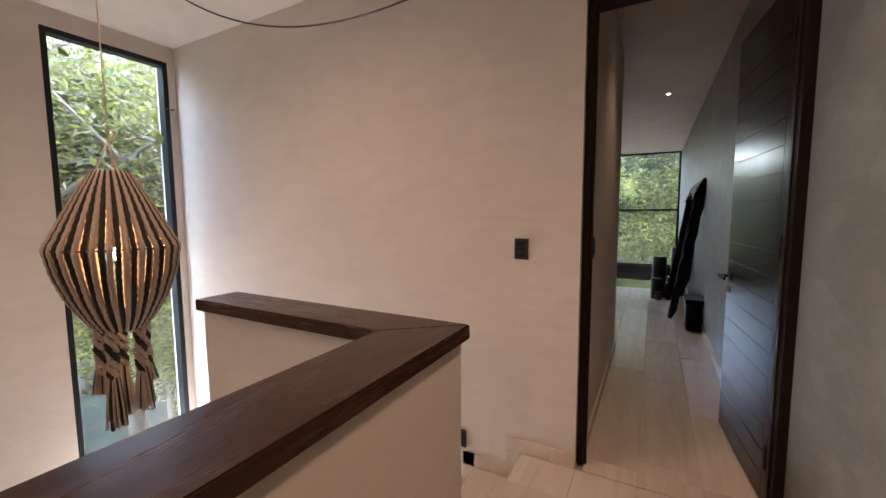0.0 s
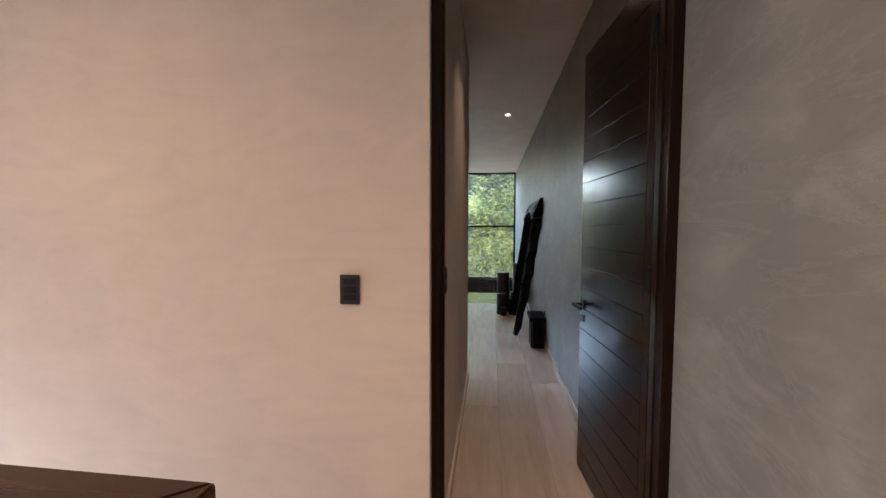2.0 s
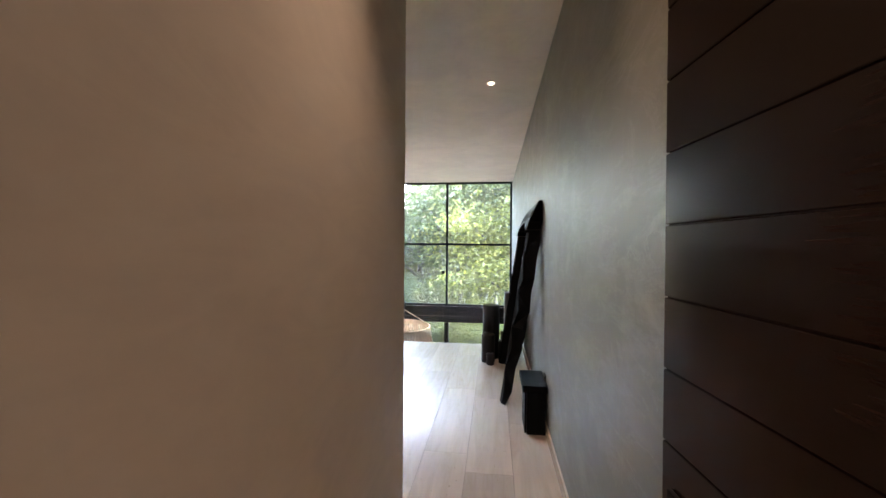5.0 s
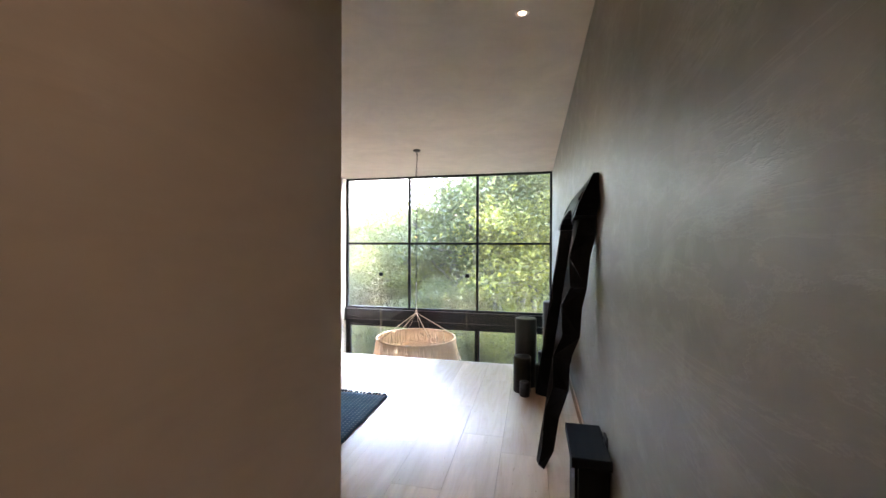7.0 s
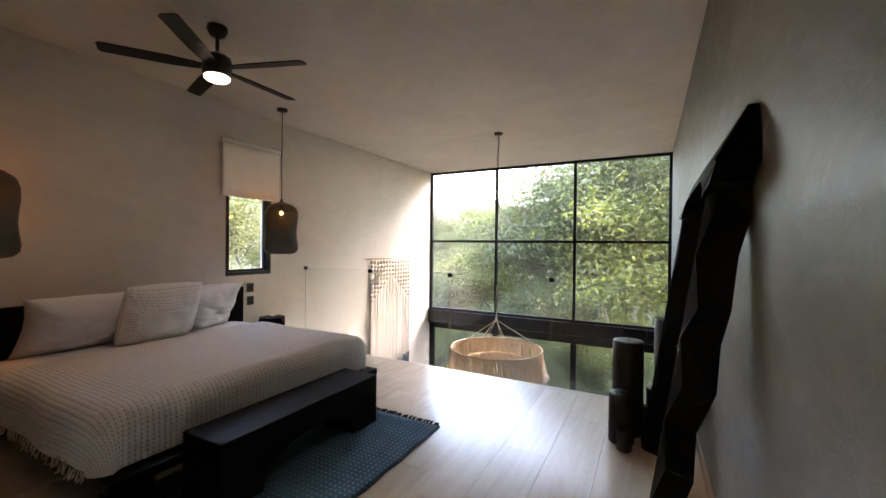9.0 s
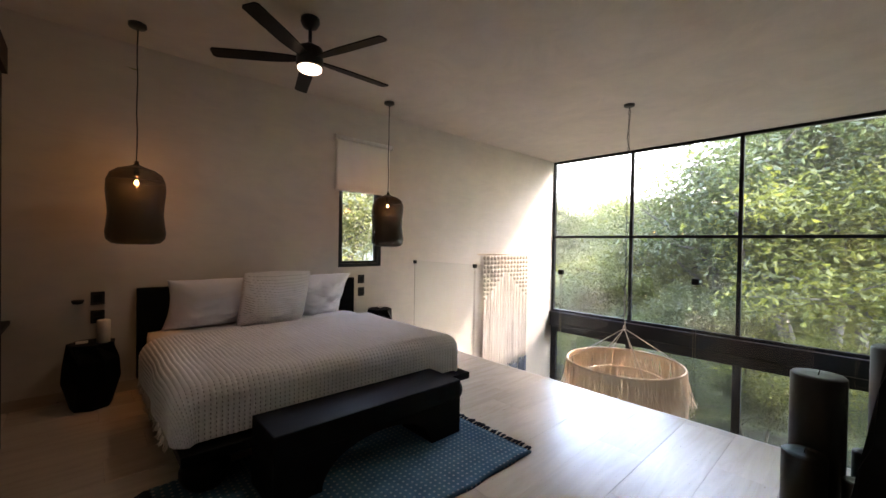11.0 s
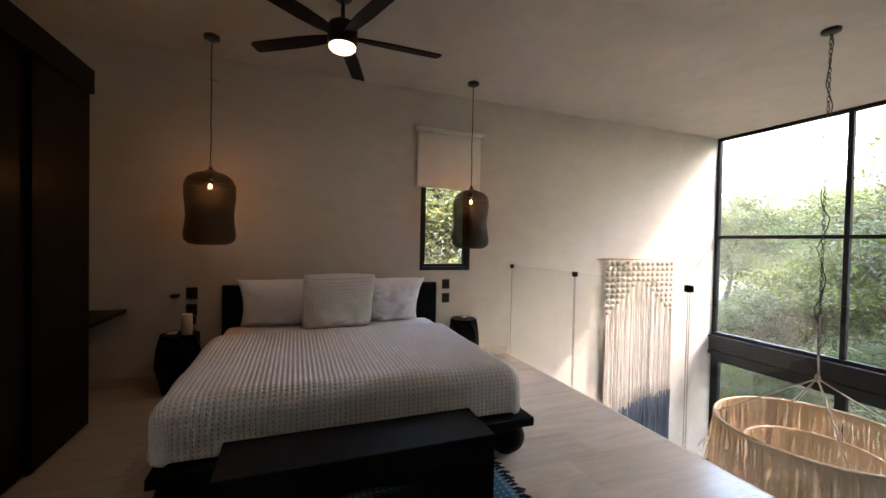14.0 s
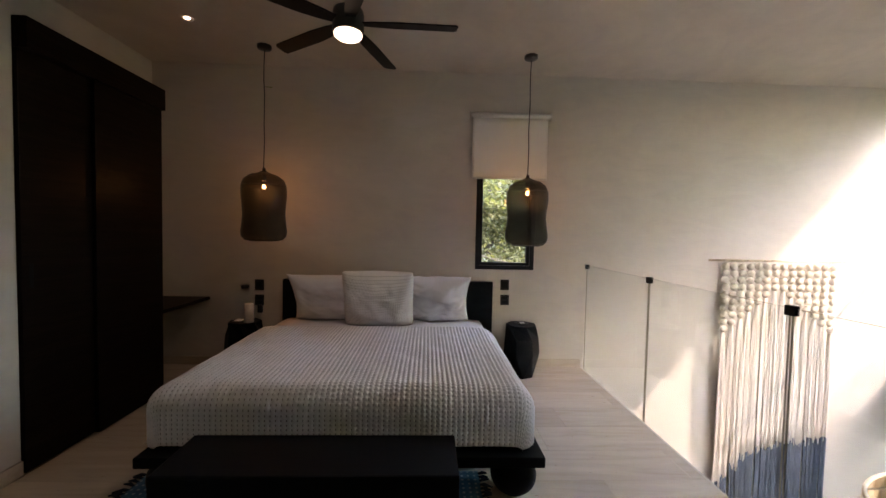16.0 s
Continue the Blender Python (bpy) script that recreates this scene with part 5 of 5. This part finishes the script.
def macrame():
    geo_mats = []
    for name, lo, hi in (("cotton_cord", (0.66, 0.60, 0.55), (0.80, 0.745, 0.69)), ("indigo_cord", (0.035, 0.055, 0.095), (0.10, 0.13, 0.18))):
        m = Mat(name, hi, 0.95)
        geo = m.node("ShaderNodeNewGeometry")
        m.base(m.ramp(geo.outputs["Random Per Island"], [(0, lo), (1, hi)]))
        m.bump(m.noise(130, 3, 0.6, m.coords((1, 1, 0.3))), 0.6, 0.002)
        geo_mats.append(m.m)
    hem_line = ((9.2, -1.30), (9.41, -1.12), (9.54, -0.92), (9.75, -0.82), (9.99, -0.76), (10.6, -0.72))
    w = thing("macrame_hanging", (0, 0, 0), "long cream knotted cotton wall hanging with a dark blue dipped hem", "macrame wall hanging")
    bm = bmesh.new()
    tube(bm, [(XW + 0.05, 9.14, 1.112), (XW + 0.05, 10.60, 1.118)], 0.011, 12)
    part("rod", bm, M_HOOP, w, "pale wooden rod", True)
    cols = 14
    y0, y1 = 9.315, 10.44
    cords, dipped = bmesh.new(), bmesh.new()
    kb = bmesh.new()
    bmesh.ops.create_icosphere(kb, subdivisions=2, radius=1.0)
    for v in kb.verts:
        v.co = Vector((v.co.x * 0.030 * (1 + .1 * v.co.z), v.co.y * 0.037 * (1 - 0.25 * abs(v.co.z)) + 0.006 * v.co.z, v.co.z * 0.036))
    knot = mesh_of("knot", kb, M_ROPE, True)
    rr = random.Random(3)
    depth = (10, 9, 8, 7, 6, 5, 4, 4, 5, 6, 7, 8, 9, 10)
    for c in range(cols):
        y = y0 + (y1 - y0) * c / (cols - 1)
        x = XW + 0.052
        for k in range(depth[c]):
            z = 1.055 - 0.071 * k - rr.uniform(-.004, .004)
            o = new("knot", knot)
            o.parent = w
            o.matrix_basis = pose(x, y + (0.006 if k % 2 else -0.006), z, rr.uniform(-12, 12) + (180 if k % 2 else 0), 0, rr.uniform(-8, 8))
        zt = 1.055 - 0.071 * depth[c] + 0.045
        hem = next(z0_ + (z1_ - z0_) * (y - a0) / (a1 - a0) for (a0, z0_), (a1, z1_) in zip(hem_line, hem_line[1:]) if y <= a1)
        for j in range(9):
            yj = y - 0.036 + j * 0.009 + rr.uniform(-.003, .003)
            xj = x - 0.010 + rr.uniform(0, .018)
            end = -1.62 + rr.uniform(-.06, .06)
            cut = hem + rr.uniform(-.05, .05)

            def strand(z, yj=yj, xj=xj, y=y, zt=zt, end=end, c=c):
                f = (zt - z) / (zt - end)
                pull = 1 - 0.8 * math.exp(-f * 9)
                return (xj + 0.004 * math.sin(f * 5 + c), y + (yj - y) * pull + 0.010 * math.sin(f * 4 + c * 2.1) * f, z)
            tube(cords, [strand(zt + (cut - zt) * i / 7) for i in range(8)], 0.0080, 5)
            tube(dipped, [strand(cut + (end - cut) * i / 3) for i in range(4)], 0.0080, 5)
    part("dipped_fringe", dipped, geo_mats[1], w, "cord ends dyed indigo", True)
    part("cord_fringe", cords, geo_mats[0], w, "long cream cords", True)


macrame()

# ---------- stairwell lamp and cable ----------


def stair_lamp():
    px, py, zc = 0.0, 0.0, 1.20
    l = thing("rope_lantern", (-2.10, 0.873, -0.10), "brown and black rope lantern with tassels over the stairwell", "pendant lamp")
    LC = (CEIL + 0.10) / 1.09
    l.scale = (0.82, 0.82, 1.09)
    bm = bmesh.new()
    lathe(bm, [(0.05, LC), (0.05, LC - 0.02), (0.01, LC - 0.03)], 20)
    part("canopy", bm, M_SWITCH, l, "round canopy", True)
    bm = bmesh.new()
    zt = 1.545
    tube(bm, [(0, 0, LC - 0.02), (0.003, 0, 2.3), (0.0, 0.002, zt + 0.16)], 0.0045, 6)
    for k in range(3):
        a = k * 2.1
        tube(bm, [(0, 0, zt + 0.14), (0.065 * math.cos(a), 0.065 * math.sin(a), zt)], 0.004, 6)
    tube(bm, [(0.0, 0.0, zt + 0.15), (0.01, 0.01, zt + 0.19), (0.05, 0.03, zt + 0.17), (0.0, 0.0, zt + 0.13)], 0.005, 6)
    part("cord", bm, M_JUTE, l, "knotted hanging cord", True)
    for r, z in ((0.082, zt), (0.305, zc + 0.02), (0.11, 0.86)):
        bm = bmesh.new()
        tube(bm, [(r * math.cos(2 * math.pi * i / 48), r * math.sin(2 * math.pi * i / 48), z) for i in range(49)], 0.004, 6, False)
        part("ring", bm, M_SWITCH, l, "black wire ring", True)
    n = 26
    light, dark = bmesh.new(), bmesh.new()
    rr = random.Random(8)
    for k in range(n):
        a = 2 * math.pi * k / n
        prof = [(0.085, zt), (0.152, 1.455), (0.228, 1.34), (0.308, zc + 0.02), (0.283, 1.115), (0.235, 1.01), (0.175, 0.925), (0.115, 0.86)]
        for off, bm_, rad in ((0.0, light, 0.0145), (math.pi / n, dark, 0.0145)):
            pts = []
            for i, (r, z) in enumerate(prof):
                b = a + off + 0.02 * math.sin(i * 1.3 + k)
                rj = r * (0.985 if bm_ is dark else 1.0)
                pts.append((rj * math.cos(b), rj * math.sin(b), z))
            fine = []
            for p, q in zip(pts, pts[1:]):
                for s_ in range(6):
                    fine.append(tuple(Vector(p).lerp(Vector(q), s_ / 6)))
            fine.append(pts[-1])
            rads = [rad * (0.82 + 0.28 * (i % 2)) * (0.55 + 0.45 * min(1, math.hypot(p[0], p[1]) / 0.2)) for i, p in enumerate(fine)]
            tube(bm_, fine, rads, 6)
    part("rope_ribs", light, M_JUTE, l, "thick braided beige ropes", True)
    part("dark_ribs", dark, M_JUTE_DARK, l, "thin black ropes between", True)
    for t in range(5):
        a = radians(20 + 72 * t)
        cx, cy = 0.112 * math.cos(a), 0.112 * math.sin(a)
        pale, black = bmesh.new(), bmesh.new()
        ln = (0.22, 0.12, 0.29, 0.13, 0.27)[t]
        for s_ in range(6):
            z = 0.86 - s_ * 0.032
            for q, bq in ((0, pale), (1, black), (2, pale)):
                b = a + s_ * 1.6 + q * 2.1
                tube(bq, [(cx + .024 * math.cos(b), cy + .024 * math.sin(b), z), (cx + .026 * math.cos(b + 1.4), cy + .026 * math.sin(b + 1.4), z - .026), (cx + .02 * math.cos(b + 2.8), cy + .02 * math.sin(b + 2.8), z - .045)], 0.012, 6)
        for s_ in range(60):
            b, q = rr.uniform(0, 6.28), rr.uniform(0.002, 0.034)
            z0 = 0.69
            tube(black if s_ % 3 == 0 else pale, [(cx + q * .5 * math.cos(b), cy + q * .5 * math.sin(b), z0 + .03), (cx + q * 1.3 * math.cos(b), cy + q * 1.3 * math.sin(b), z0 - ln * .5), (cx + q * 1.7 * math.cos(b), cy + q * 1.7 * math.sin(b), z0 - ln * rr.uniform(.85, 1))], 0.0042, 4)
        part("tassel", pale, M_JUTE, l, "knotted pale rope tassel", True)
        part("tassel", black, M_JUTE_DARK, l, "knotted black rope tassel", True)
    bm = bmesh.new()
    lathe(bm, [(0.008, 1.22), (0.013, 1.205), (0.018, 1.185), (0.013, 1.165), (0.004, 1.16)], 16)
    part("bulb", bm, M_BULB, l, "glowing warm bulb", True)
    p = new("lantern_light", bpy.data.lights.new("lantern_light", "POINT"))
    p.data.energy, p.data.color, p.data.shadow_soft_size = 0.4, (1.0, 0.58, 0.28), 0.03
    p.matrix_world = pose(-2.10, 0.873, 1.22)


M_JUTE = plain("beige_rope", (0.42, 0.325, 0.255), 0.95, 0, 0.6, 160, 0.25)
M_JUTE_DARK = plain("black_rope", (0.022, 0.019, 0.017), 0.95, 0, 0.6, 160, 0.25)
stair_lamp()


def swag():
    s = thing("cable", (0, 0, 0), "black cable hanging in a slack loop over the stairwell", "cable")
    a, b = Vector((-2.72, 1.5, CEIL)), Vector((0.66, 1.5, CEIL))
    bm = bmesh.new()
    sag = 0.565
    tube(bm, [a.lerp(b, k / 30) - Vector((0, 0, sag * (1 - (2 * k / 30 - 1) ** 2))) for k in range(31)], 0.005, 8)
    part("flex", bm, M_SWITCH, s, "", True)
    for p in (a, b):
        bm = bmesh.new()
        lathe(bm, [(0.03, CEIL), (0.03, CEIL - 0.015), (0.008, CEIL - 0.02)], 16, (p.x, p.y))
        part("hook_plate", bm, M_SWITCH, s, "small black hook plate", True)


swag()

# ---------- floor tiles ----------
TILE_W, TILE_L = 0.2955, 1.2


def tiles():
    rnd = random.Random(11)
    cache = {}
    floor = bpy.data.objects["floor"]

    def tile(x0, y0, x1, y1):
        w, l = round(x1 - x0, 3), round(y1 - y0, 3)
        if w < 0.02 or l < 0.02:
            return
        if (w, l) not in cache:
            bm = boxes(((-w / 2, -l / 2, -0.018), (w / 2, l / 2, 0.0)))
            bmesh.ops.bevel(bm, geom=[e for e in bm.edges if min(v.co.z for v in e.verts) > -0.001], offset=0.0007, segments=1, affect="EDGES")
            cache[(w, l)] = mesh_of("tile", bm, M_TRAV)
        o = new("tile", cache[(w, l)])
        o.parent = floor
        o.matrix_basis = Matrix.Translation(((x0 + x1) / 2, (y0 + y1) / 2, rnd.uniform(-0.0003, 0.0003)))

    def field(xa, xb, ya, yb):
        g = 0.0010
        k0 = math.floor((xa - GRID_X) / TILE_W)
        k1 = math.ceil((xb - GRID_X) / TILE_W)
        for k in range(k0, k1):
            u0, u1 = max(xa, GRID_X + k * TILE_W + g / 2), min(xb, GRID_X + (k + 1) * TILE_W - g / 2)
            if u1 - u0 < 0.03:
                continue
            off = GRID_Y + (0.0, 0.987, 0.5)[k % 3]
            j0 = math.floor((ya - off) / TILE_L)
            j1 = math.ceil((yb - off) / TILE_L)
            for j in range(j0, j1):
                v0, v1 = max(ya, off + j * TILE_L + g / 2), min(yb, off + (j + 1) * TILE_L - g / 2)
                tile(u0, v0, u1, v1)
    field(XW + 0.013, XE - 0.013, BLK_Y + 0.013, YSLAB)
    field(XW + 0.013, BLK_X - 0.001, NICHE + 0.013, BLK_Y + 0.0125)
    field(-0.112, XE - 0.013, YD1, BLK_Y + 0.0125)
    field(-0.104, XE - 0.04, YD0, YD1 - 0.001)
    field(-0.44, XE - 0.013, YBACK, YD0 - 0.013)


GRID_X, GRID_Y = -0.140, 0.103
tiles()

# Added fill lamp, hidden low inside the stair window, in place of its skylight
sky_lamp = new("stair_window_fill", bpy.data.lights.new("stair_window_fill", "AREA"))
sky_lamp.data.shape, sky_lamp.data.size, sky_lamp.data.size_y, sky_lamp.data.energy, sky_lamp.data.color = "RECTANGLE", 0.75, 1.0, 2.5, (0.93, 0.96, 1.0)
sky_lamp.matrix_world = look((XW + 0.04, 1.6, -1.15), (XW + 1.5, 1.6, 0.0))
